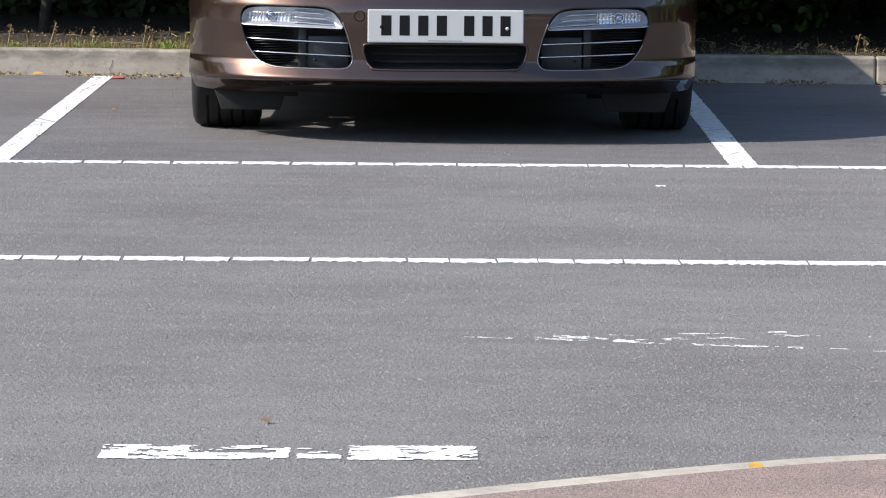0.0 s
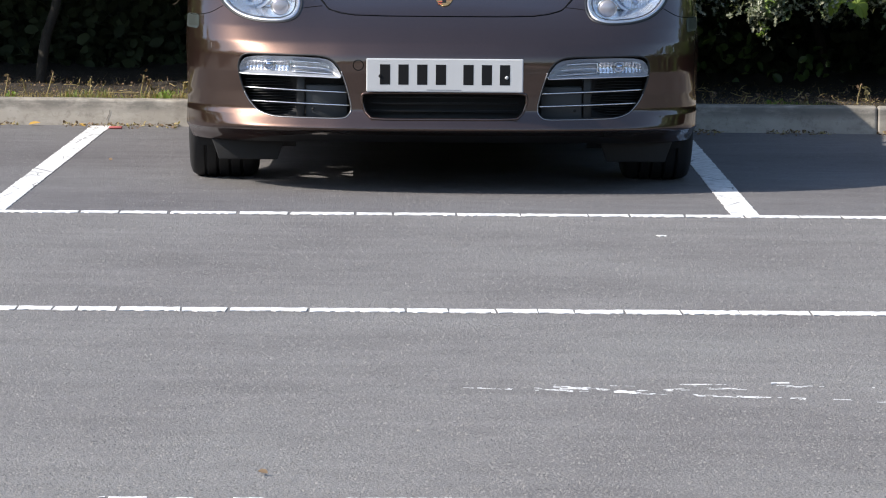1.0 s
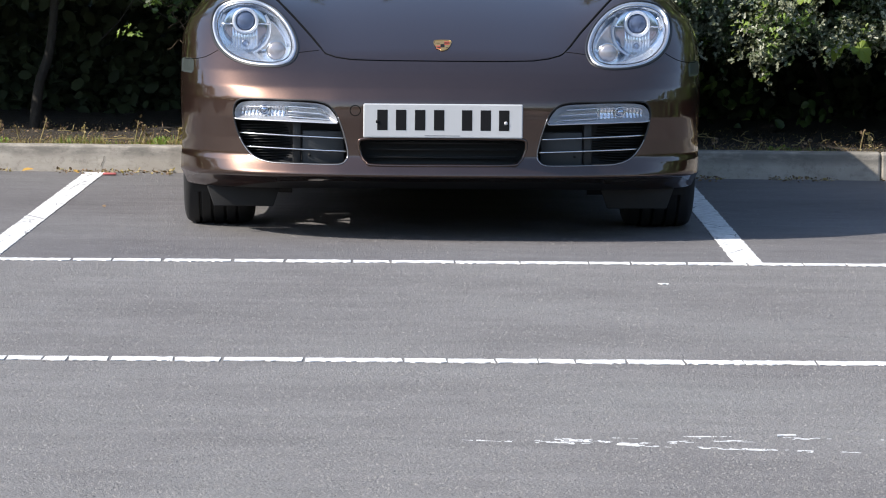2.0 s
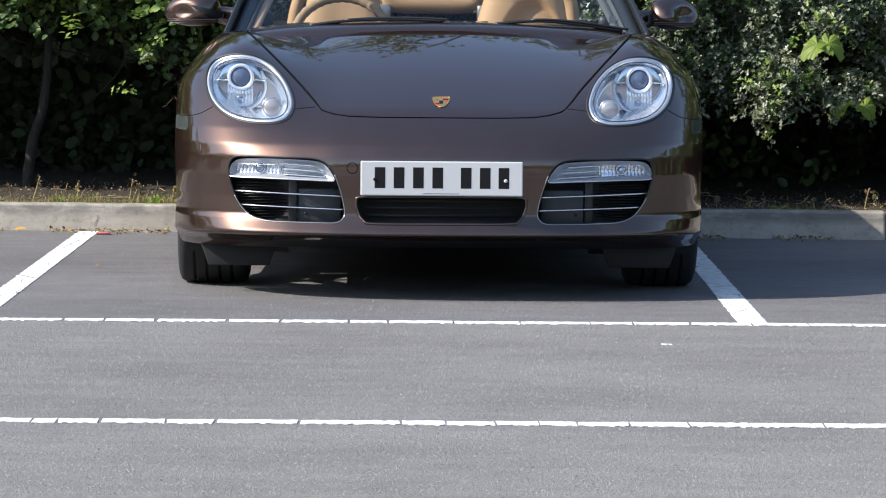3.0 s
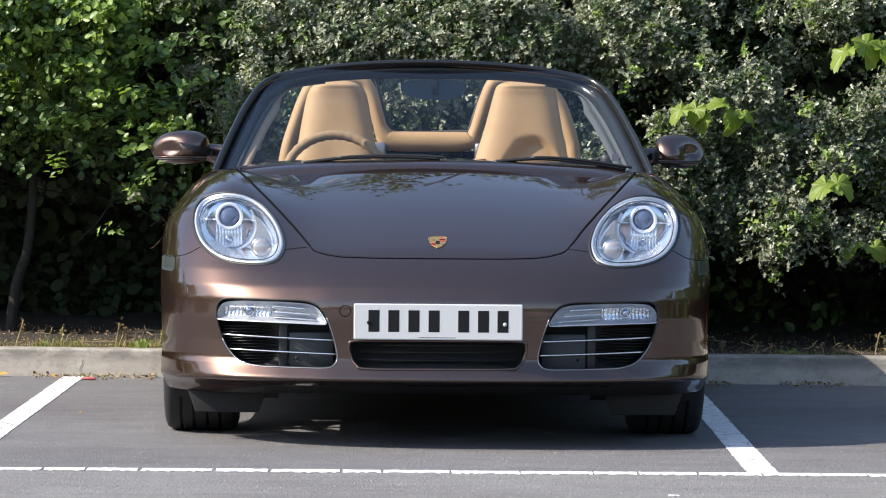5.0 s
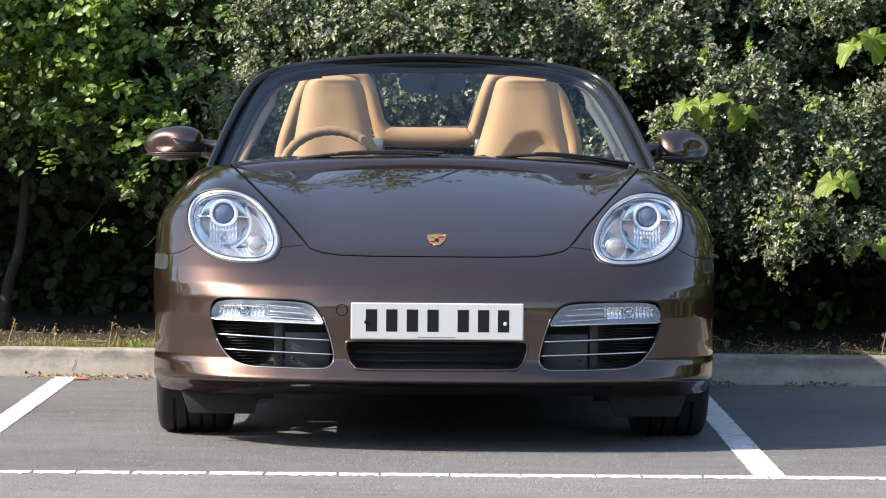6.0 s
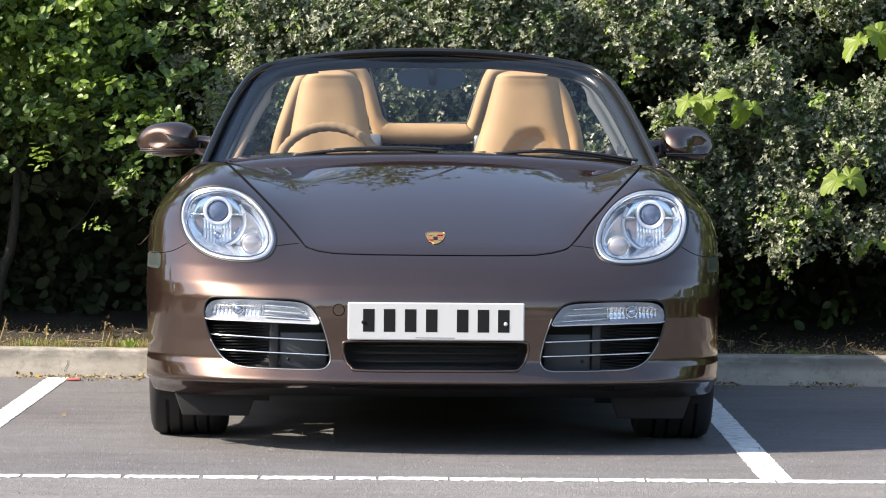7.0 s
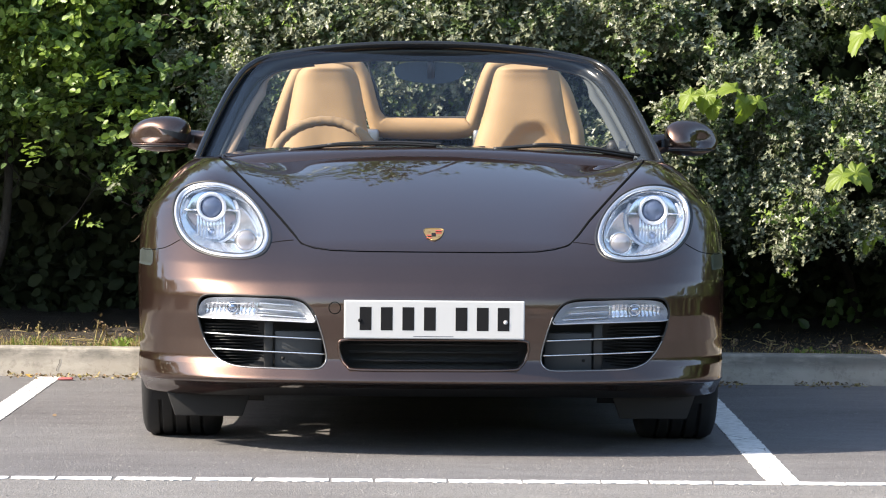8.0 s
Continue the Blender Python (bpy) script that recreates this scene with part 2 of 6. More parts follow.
RED_TARMAC.set(Base_Color=RED_TARMAC.mix(1.0, RED_GRAIN, RED_PATCH, "MULTIPLY"), Roughness=0.9)
RED_TARMAC = RED_TARMAC.bump(RED_TARMAC.noise(210, 3), 0.8, 0.006).m


# ---- mesh helpers ----
def mesh_of(name, verts, faces, mats, smooth=True, normals=None, slots=None):
    me = bpy.data.meshes.new(name)
    me.from_pydata([tuple(map(float, v)) for v in verts], [], [tuple(map(int, f)) for f in faces])
    for mt in mats if isinstance(mats, (list, tuple)) else [mats]:
        me.materials.append(mt)
    if slots is not None:
        me.polygons.foreach_set("material_index", np.asarray(slots, np.int32))
    me.polygons.foreach_set("use_smooth", [smooth] * len(me.polygons))
    me.update()
    if normals is not None:
        me.normals_split_custom_set_from_vertices([tuple(map(float, n)) for n in normals])
    return me


def thing(name, label, category, at=None, kind="", group=""):
    ob = tagged(new(name), label, category, group, kind)
    if at is not None:
        ob.matrix_world = at
    return ob


def child(name, me, parent, label=""):
    ob = new(name, me)
    ob.parent = parent
    if label:
        tagged(ob, label)
    return ob


def part(name, bm, material, parent, label="", smooth=True):
    me = bpy.data.meshes.new(name)
    bmesh.ops.recalc_face_normals(bm, faces=bm.faces)
    bm.to_mesh(me)
    bm.free()
    me.materials.append(material)
    me.polygons.foreach_set("use_smooth", [smooth] * len(me.polygons))
    return child(name, me, parent, label)


def box_bm(x0, x1, y0, y1, z0, z1, bevel=0.0, segments=2):
    bm = bmesh.new()
    bmesh.ops.create_cube(bm, size=1)
    for v in bm.verts:
        v.co = Vector(((x0 + x1) / 2 + v.co.x * (x1 - x0), (y0 + y1) / 2 + v.co.y * (y1 - y0), (z0 + z1) / 2 + v.co.z * (z1 - z0)))
    if bevel:
        bmesh.ops.bevel(bm, geom=list(bm.edges), offset=bevel, segments=segments, affect="EDGES", profile=0.5)
    return bm


def spline(points, per=8, closed=False):
    """A smooth curve through the points."""
    p = np.asarray(points, float)
    n = len(p)
    out = []
    for i in range(n if closed else n - 1):
        a, b, c, d = ((p[(i + k) % n] for k in (-1, 0, 1, 2)) if closed else (p[max(i - 1, 0)], p[i], p[i + 1], p[min(i + 2, n - 1)]))
        for j in range(per):
            t = j / per
            out.append(0.5 * (2 * b + (c - a) * t + (2 * a - 5 * b + 4 * c - d) * t**2 + (3 * b - a - 3 * c + d) * t**3))
    if not closed:
        out.append(p[-1])
    return np.array(out)


def sweep(path, ru, rv, sides=10, closed=False, up=(0, 0, 1), wave=None):
    """A tube along the path: ru across, rv along the second axis."""
    p = np.asarray(path, float)
    n = len(p)
    tang = (np.roll(p, -1, 0) - np.roll(p, 1, 0)) if closed else np.gradient(p, axis=0)
    tang /= np.linalg.norm(tang, axis=1)[:, None] + 1e-12
    side = np.cross(tang, np.asarray(up, float))
    side /= np.linalg.norm(side, axis=1)[:, None] + 1e-12
    over = np.cross(side, tang)
    ang = np.linspace(0, 2 * np.pi, sides, endpoint=False)
    ru, rv = np.broadcast_to(ru, n), np.broadcast_to(rv, n)
    k = np.ones(n) if wave is None else wave
    verts = (p[:, None] + side[:, None] * (np.cos(ang)[None, :] * (ru * k)[:, None])[..., None] + over[:, None] * (np.sin(ang)[None, :] * (rv * k)[:, None])[..., None]).reshape(-1, 3)
    faces = []
    for i in range(n if closed else n - 1):
        for j in range(sides):
            a, b = i * sides + j, i * sides + (j + 1) % sides
            c, d = ((i + 1) % n) * sides + (j + 1) % sides, ((i + 1) % n) * sides + j
            faces.append((a, d, c, b))
    if not closed:
        faces.append(tuple(range(sides)))
        faces.append(tuple(range(n * sides - 1, (n - 1) * sides - 1, -1)))
    return verts, faces


def lathe(profile, steps=48, axis="x"):
    """Turns (across, radius) pairs round an axis."""
    verts, faces = [], []
    k = len(profile)
    for i in range(steps):
        a = 2 * math.pi * i / steps
        for w, r in profile:
            verts.append((w, r * math.cos(a), r * math.sin(a)) if axis == "x" else (r * math.cos(a), w, r * math.sin(a)))
    for i in range(steps):
        for j in range(k - 1):
            a, b = i * k + j, ((i + 1) % steps) * k + j
            faces.append((a, a + 1, b + 1, b))
    return verts, faces


def smooth_table(xs, ys, width):
    """A smoothed function through the given pairs."""
    grid = np.linspace(xs[0] - 0.5, xs[-1] + 0.5, 2400)
    raw = np.interp(grid, xs, ys)
    step = grid[1] - grid[0]
    k = np.arange(-int(3 * width / step) - 1, int(3 * width / step) + 2) * step
    w = np.exp(-0.5 * (k / width) ** 2)
    w /= w.sum()
    half = len(k) // 2
    padded = np.r_[np.full(half, raw[0]), raw, np.full(half, raw[-1])]
    soft = np.convolve(padded, w, "valid")
    return lambda v: np.interp(v, grid, soft)


def inside(poly, px, pz):
    """Signed distance to a closed outline: minus inside."""
    poly = np.asarray(poly, float)
    px, pz = np.asarray(px, float), np.asarray(pz, float)
    best = np.full(px.shape, 1e9)
    odd = np.zeros(px.shape, bool)
    for (ax, az), (bx, bz) in zip(poly, np.roll(poly, -1, 0)):
        ex, ez = bx - ax, bz - az
        t = np.clip(((px - ax) * ex + (pz - az) * ez) / (ex * ex + ez * ez + 1e-15), 0, 1)
        best = np.minimum(best, (px - ax - t * ex) ** 2 + (pz - az - t * ez) ** 2)
        cross = (az > pz) != (bz > pz)
        with np.errstate(divide="ignore", invalid="ignore"):
            odd ^= cross & (px < ax + (pz - az) * ex / (ez if ez else 1e-15))
    return np.where(odd, -1, 1) * np.sqrt(best)


def clip(verts, faces, values):
    """Keeps the part of the faces where the per-vertex value is above zero."""
    verts = list(map(tuple, verts))
    val = list(map(float, values))
    cut, out = {}, []
    for f in faces:
        s = [val[i] > 0 for i in f]
        if all(s):
            out.append(f)
        elif any(s):
            ring = []
            for i, j in zip(f, (*f[1:], f[0])):
                if val[i] > 0:
                    ring.append(i)
                if (val[i] > 0) != (val[j] > 0):
                    key = (min(i, j), max(i, j))
                    if key not in cut:
                        t = val[i] / (val[i] - val[j])
                        verts.append(tuple(a + (b - a) * t for a, b in zip(verts[i], verts[j])))
                        val.append(0.0)
                        cut[key] = len(verts) - 1
                    ring.append(cut[key])
            if len(ring) > 2:
                out.append(tuple(ring))
    return np.array(verts), out


def compact(verts, faces):
    used = sorted({i for f in faces for i in f})
    back = {i: k for k, i in enumerate(used)}
    return np.asarray(verts)[used], [tuple(back[i] for i in f) for f in faces]


# ---- ground ----
def ground_sheet():
    me = mesh_of("ground", [(-400, -400, 0), (400, -400, 0), (400, 400, 0), (-400, 400, 0)], [(0, 1, 2, 3)], ASPHALT)
    return tagged(new("ground", me), "worn grey asphalt of a car park", "asphalt", kind="structure")


ground_sheet()
KERB_AT = lambda x: 3.664 - 0.052 * x  # the kerb's foot, slightly askew to the bays


def strip(name, x0, y0, x1, y1, width, material, parent, wobble=0.004, seed=0, rise=0.0025, step=0.02):
    """A painted strip with an uneven edge, from one end to the other."""
    rng = np.random.default_rng(seed)
    a, b = np.array([x0, y0]), np.array([x1, y1])
    length = np.linalg.norm(b - a)
    n = max(3, int(length / step))
    d = (b - a) / length
    s = np.array([-d[1], d[0]])
    verts, faces = [], []
    end = rng.normal(0, 0.0015, (2, 2))
    for i in range(n + 1):
        c = a + (b - a) * i / n
        for k, sign in enumerate((-1, 1)):
            e = rng.normal(0, wobble)
            p = c + s * sign * (width / 2 + e)
            if i in (0, n):
                p = p + d * end[0 if i == 0 else 1][k]
            verts += [(*p, rise), (*p, 0.0005)]
    for i in range(n):
        k = i * 4
        faces += [(k, k + 4, k + 6, k + 2), (k, k + 1, k + 5, k + 4), (k + 2, k + 6, k + 7, k + 3)]
    faces += [(0, 2, 3, 1), (4 * n, 4 * n + 1, 4 * n + 3, 4 * n + 2)]
    return child(name, mesh_of(name, verts, faces, material, smooth=False), parent)


bay_line = thing("bay_line", "white painted line between parking bays, slightly worn", "road marking", kind="structure")
strip("paint_strip", -1.421, -0.83, -1.409, 3.70, 0.080, LINE, bay_line, 0.0018, 1, step=0.014)
bay_line_right = thing("bay_line", "white painted line between parking bays, half in the car's shadow", "road marking", kind="structure")
strip("paint_strip", 0.953, -0.80, 0.940, 3.55, 0.088, LINE, bay_line_right, 0.0018, 2, step=0.014)

# two thin cross lines, broken by short gaps
BREAKS_1 = (-3.1, -2.7, -2.2, -1.78, -1.42, -1.144, -1.017, -0.862, -0.646, -0.483, -0.275, -0.160, 0.042, 0.242, 0.455, 0.585, 0.760, 0.950, 1.118, 1.255, 1.5, 1.9, 2.4, 3.0)
BREAKS_2 = (-2.6, -2.1, -1.6, -1.25, -1.055, -0.967, -0.905, -0.805, -0.645, -0.530, -0.330, -0.088, 0.018, 0.138, 0.242, 0.330, 0.455, 0.600, 0.742, 0.922, 1.015, 1.3, 1.7, 2.2)


def cross_line(breaks, y, slope, width, seed):
    line = thing("cross_line", "thin white line of painted strips with small gaps", "road marking", kind="structure")
    rng = np.random.default_rng(seed)
    for i, (a, b) in enumerate(zip(breaks, breaks[1:])):
        g = 0.0015 + 0.0042 * rng.random() ** 1.5
        dy = rng.normal(0, 0.003)
        strip("paint_strip", a + g, y + slope * a + dy, b - g, y + slope * b + dy, width * (1 + rng.normal(0, 0.05)), THIN_LINE, line, 0.0045, seed * 100 + i, step=0.012)
    return line


cross_line(BREAKS_1, -0.862, 0.014, 0.088, 3)
cross_line(BREAKS_2, -3.980, 0.014, 0.092, 4)

worn_dash = thing("worn_dash", "broad white road dash, worn and flaking", "road marking", kind="structure")


def worn_area(x0, x1, y0, y1, skew, keep, parent, seed, dx=0.006, dy=0.012, paint=FLAKE_WHITE, lift=0.0016):
    """A thin coat of paint, broken where it has worn away: keep(x, y) above zero where paint is left."""
    rng = np.random.default_rng(seed)
    nx, ny = int((x1 - x0) / dx), max(1, int((y1 - y0) / dy))
    verts, faces = [], []
    for j in range(ny + 1):
        for i in range(nx + 1):
            x = x0 + dx * i + rng.uniform(-0.4, 0.4) * dx
            verts.append((x, y0 + dy * j + rng.uniform(-0.4, 0.4) * dy + skew * (x - x0), lift))
    for j in range(ny):
        for i in range(nx):
            x, y = x0 + dx * (i + 0.5), y0 + dy * (j + 0.5)
            if keep(x, y) > 0:
                a = j * (nx + 1) + i
                faces.append((a, a + 1, a + nx + 2, a + nx + 1))
    v, f = compact(verts, faces)
    child("paint_patch", mesh_of("paint_patch", v, f, paint, smooth=False), parent)


def dash_left(x, y):
    n = noise.noise((x * 16, y * 30, 1.0)) + 0.5 * noise.noise((x * 60, y * 90, 2.0))
    edge = 0.006 - max(0.0, -0.595 - x, y + 7.408)
    return min(n + (0.42 if y < -7.50 else -0.06 + 0.25 * (x < -0.50)), edge * 99 + 0.3)


def dash_middle(x, y):
    n = noise.noise((x * 16, y * 30, 3.0)) + 0.5 * noise.noise((x * 60, y * 90, 4.0))
    return n + (0.5 if -7.575 < y < -7.515 else -0.30)


def dash_right(x, y):
    n = noise.noise((x * 14, y * 26, 5.0)) + 0.5 * noise.noise((x * 55, y * 80, 6.0))
    return n + 0.36 - (0.30 if x < -0.05 and y > -7.47 else 0.0) - max(0.0, x - 0.03) * 9


worn_area(-0.600, -0.258, -7.590, -7.405, 0.0, dash_left, worn_dash, 5)
worn_area(-0.250, -0.170, -7.585, -7.420, 0.0, dash_middle, worn_dash, 6)
worn_area(-0.160, 0.072, -7.585, -7.395, 0.06, dash_right, worn_dash, 7)
faint_line = thing("faint_line", "faint remains of an old white line", "road marking", kind="structure")
worn_area(0.05, 1.40, -5.665, -5.630, -0.235, lambda x, y: noise.noise((x * 13, y * 20, 8.0)) + 0.5 * noise.noise((x * 50, y * 60, 2.0)) - 0.08, faint_line, 8, 0.008, 0.0115, FAINT_WHITE, 0.0007)
worn_area(0.10, 0.66, -5.660, -5.560, -0.12, lambda x, y: noise.noise((x * 9, y * 18, 4.0)) + 0.6 * noise.noise((x * 50, y * 60, 5.0)) - 0.36, faint_line, 9, 0.006, 0.011, FAINT_WHITE, 0.0007)
worn_area(0.30, 1.40, -5.590, -5.540, -0.02, lambda x, y: noise.noise((x * 8, y * 20, 6.0)) + 0.6 * noise.noise((x * 50, y * 60, 7.0)) - 0.26, faint_line, 10, 0.006, 0.011, FAINT_WHITE, 0.0007)
for i, (a, b, y) in enumerate(((0.37, 0.415, -5.72), (0.715, 0.755, -5.53), (0.642, 0.666, -1.625))):
    strip("paint_strip", a, y, b, y, 0.022, LINE, faint_line, 0.004, 11 + i)


def chippings():
    """The proud grains of the asphalt: low stones of all greys."""
    rng = np.random.default_rng(71)
    n = 150000
    y = -9.2 + 13.0 * rng.random(n) ** 2.0
    x = rng.uniform(-1, 1, n) * (0.75 + 0.108 * (y + 9.2)) + 0.02
    keep = (y < 3.64 - 0.052 * x) & ((y < -0.86) | (rng.random(n) < 0.35))
    x, y = x[keep], y[keep]
    n = len(x)
    w = rng.uniform(0.0022, 0.0046, n) * np.where(rng.random(n) < 0.015, 1.5, 1.0)
    h = w * rng.uniform(0.30, 0.75, n)
    turn = rng.uniform(0, 6.28, n)
    verts = np.empty((n, 5, 3))
    for k in range(4):
        r = w * rng.uniform(0.7, 1.2, n)
        verts[:, k] = np.c_[x + r * np.cos(turn + k * 1.571), y + r * np.sin(turn + k * 1.571), np.full(n, -0.0005)]
    verts[:, 4] = np.c_[x + w * rng.normal(0, 0.25, n), y + w * rng.normal(0, 0.25, n), h]
    tri = np.array([(0, 1, 4), (1, 2, 4), (2, 3, 4), (3, 0, 4)])
    loops = (tri.ravel()[None] + (np.arange(n) * 5)[:, None]).ravel()
    me = bpy.data.meshes.new("chippings")
    me.vertices.add(n * 5)
    me.vertices.foreach_set("co", verts.ravel())
    me.loops.add(len(loops))
    me.loops.foreach_set("vertex_index", loops.astype(np.int32))
    me.polygons.add(n * 4)
    me.polygons.foreach_set("loop_start", np.arange(0, n * 12, 3, dtype=np.int32))
    me.materials.append(CHIPPINGS)
    me.update(calc_edges=True)
    me.validate()
    tagged(new("chippings", me), "grey stone grains proud of the asphalt", "stone chippings", kind="stuff")


chippings()


def kerb():
    """A row of concrete kerb stones with soil behind."""
    k = thing("kerb", "weathered grey concrete kerb at the head of the bays", "kerb", kind="structure")
    at = pose(0, KERB_AT(0), 0, 0, 0, math.degrees(math.atan(-0.052)))
    k.matrix_world = at
    bm = box_bm(0, 0.912, 0, 0.13, -0.1, 0.108, 0.010, 3)
    me = bpy.data.meshes.new("kerb_stone")
    bm.to_mesh(me)
    bm.free()
    me.materials.append(KERB)
    me.polygons.foreach_set("use_smooth", [False] * len(me.polygons))
    for i in range(-9, 10):
        s = child("kerb_stone", me, k)
        s.location = (1.765 + 0.915 * i, random.uniform(-0.003, 0.003), random.uniform(-0.003, 0.003))
    # a crack that runs up one stone
    path = [(-1.392, 0.0006, 0.022), (-1.389, 0.0006, 0.034), (-1.381, 0.0006, 0.050), (-1.379, 0.0006, 0.066)]
    v, f = sweep(spline(path, 3), 0.0010, 0.0006, 5, up=(0, 1, 0))
    child("crack", mesh_of("crack", v, f, DEEP), k, "dark crack in a kerb stone")
    return k


kerb()


def bank():
    """The planted strip behind the kerb: uneven soil."""
    nx, ny = 150, 60
    verts, faces = [], []
    for j in range(ny + 1):
        for i in range(nx + 1):
            x = -9 + 18 * i / nx
            d = 0.12 + 9.0 * (j / ny) ** 1.8
            z = 0.100 + 0.05 * min(d, 2) * 0.5 + 0.016 * noise.noise((x * 3, d * 3, 0)) * min(1, (d - 0.12) * 2)
            verts.append((x, KERB_AT(x) + d, z))
    for j in range(ny):
        for i in range(nx):
            a = j * (nx + 1) + i
            faces.append((a, a + 1, a + nx + 2, a + nx + 1))
    return tagged(new("soil_bed", mesh_of("soil_bed", verts, faces, SOIL)), "dry brown soil bed behind the kerb", "soil", kind="structure")


bank()


def island():
    """The near corner of a raised footway: a pale kerb round red-brown tarmac."""
    edge = spline([(-9.0, -30.0), (-4.2, -17.0), (-2.6, -12.4), (-1.4, -9.9), (-0.6, -8.88), (-0.101, -8.43), (0.208, -8.19), (0.496, -7.99), (0.76, -7.86), (1.3, -7.70), (2.4, -7.55), (5.0, -7.45), (16.0, -7.3)], 10)
    d = np.gradient(edge, axis=0)
    d /= np.linalg.norm(d, axis=1)[:, None]
    side = np.c_[d[:, 1], -d[:, 0]]
    inner = edge + side * 0.085
    top, low = 0.06, 0.0
    verts, faces = [], []
    for e, s, i in zip(edge, side, inner):
        verts += [(*e, low), (*(e + s * 0.003), top - 0.008), (*(e + s * 0.011), top), (*(i - s * 0.001), top), (*i, top - 0.001)]
    n = len(edge)
    for k in range(n - 1):
        for j in range(4):
            a = k * 5 + j
            faces.append((a, a + 5, a + 6, a + 1))
    pk = thing("near_kerb", "pale concrete kerb edging of a footway", "kerb", kind="structure")
    child("edging", mesh_of("edging", verts, faces, PALE_KERB, smooth=False), pk)
    v = [(*(i - s * 0.004), top + 0.0015) for i, s in zip(inner, side)] + [(i[0] + 0.0, -30.5, top + 0.0015) for i in inner]
    f = [(k + n, k + n + 1, k + 1, k) for k in range(n - 1)]
    tagged(new("footway", mesh_of("footway", v, f, RED_TARMAC, smooth=False)), "red-brown tarmac footway", "pavement", kind="structure")


island()


# ---- the car's skin as one smooth form ----
TOP_Y = [-0.1] + [0.075 * k for k in range(15)] + [1.12, 1.2, 1.3, 1.45, 1.6, 2.6, 3.0, 3.4, 3.8, 4.1, 4.4]
TOP = smooth_table(TOP_Y, [0.49] + [0.53 + 0.45 * y - 0.1238 * y * y for y in TOP_Y[1:16]] + [0.878, 0.882, 0.885, 0.887, 0.888, 0.888, 0.90, 0.90, 0.86, 0.80, 0.70], 0.03)
CREST = smooth_table([0.1, 0.2, 0.35, 0.55, 0.8, 1.0, 1.2, 1.5, 2.0, 2.6, 3.2, 3.8, 4.3], [0.0, 0.019, 0.083, 0.115, 0.092, 0.048, 0.016, 0.014, 0.0, 0.0, 0.05, 0.04, 0.0], 0.07)
PLAN = smooth_table([-0.2, 0.0, 0.2, 0.35, 0.5, 0.6, 0.7, 0.78, 0.84, 0.875, 0.91], [0.006, 0.0, 0.006, 0.022, 0.060, 0.102, 0.165, 0.245, 0.340, 0.45, 0.80], 0.03)
NOSE = smooth_table([0.10, 0.155, 0.185, 0.200, 0.211, 0.222, 0.252, 0.275, 0.33, 0.40, 0.46, 0.50, 0.55, 0.60, 0.70], [0.21, 0.140, 0.075, 0.022, -0.027, -0.026, -0.004, 0.011, 0.010, 0.0, 0.0, 0.014, 0.05, 0.10, 0.20], 0.0042)
UNDER = smooth_table([0.10, 0.165, 0.185, 0.200, 0.212], [0.22, 0.13, 0.06, 0.015, 0.0], 0.004)
WIDE = smooth_table([-0.1, 0.4, 0.85, 1.3, 2.0, 2.7, 3.25, 3.8, 4.2, 4.4], [0.896, 0.898, 0.900, 0.870, 0.855, 0.872, 0.908, 0.888, 0.80, 0.72], 0.12)


def smax(a, b, k):
    h = np.maximum(k - np.abs(a - b), 0) / k
    return np.maximum(a, b) + h * h * k / 4


def form(p):
    """Below zero inside the car's body."""
    x, y, z = np.abs(p[..., 0]), p[..., 1], p[..., 2]
    # the wing's crest drifts outward and narrows towards the windscreen
    back = np.clip((y - 0.75) / 0.45, 0, 1)
    back = back * back * (3 - 2 * back)
    crest = CREST(y) * np.exp(-(((x - 0.665 - 0.075 * back) / (0.165 - 0.055 * back)) ** 2))
    top = z - (TOP(y) - 0.075 * (x / 0.8) ** 2 + crest)
    tuck = np.clip((0.86 - x) / 0.60, 0, 1)
    nose = NOSE(z)
    fade = np.clip((0.88 - x) / 0.26, 0, 1)
    nose = np.where(nose < 0, nose * fade * fade * (3 - 2 * fade), nose)
    front = PLAN(x) + nose + UNDER(z) * tuck * tuck * (3 - 2 * tuck) - y
    up = np.maximum(z - 0.52, 0)
    low = np.maximum(0.30 - z, 0)
    side = x - (WIDE(y) - 1.15 * up**2 - 0.12 * low)
    rear = y - (4.33 - 0.16 * x**2 - 0.7 * (z - 0.5) ** 2)
    base = 0.155 + 0.035 * np.clip((y - 1.15) / 0.1, 0, 1) - z
    f = smax(top, front, 0.10)
    f = smax(f, side, 0.055)
    f = smax(f, rear, 0.20)
    return smax(f, base, 0.02)


def slope(p):
    e = 1e-3
    g = np.stack([form(p + d) - form(p - d) for d in np.eye(3) * e], -1)
    return g / (np.linalg.norm(g, axis=-1, keepdims=True) + 1e-12)


def skin_y(x, z):
    """How far back the skin lies behind the point (x, z) of the front view."""
    x, z = np.broadcast_arrays(np.asarray(x, float), np.asarray(z, float))
    ys = np.linspace(-0.12, 1.7, 183)
    found = np.full(x.shape, 1.7)
    p = np.stack([x, np.full(x.shape, ys[0]), z], -1)
    done = np.zeros(x.shape, bool)
    for y in ys:
        p[..., 1] = y
        hit = (form(p) <= 0) & ~done
        found[hit] = y
        done |= hit
    lo, hi = found - 0.0101, found.copy()
    for _ in range(18):
        mid = (lo + hi) / 2
        p[..., 1] = mid
        inn = form(p) <= 0
        hi = np.where(inn, mid, hi)
        lo = np.where(inn, lo, mid)
    return hi


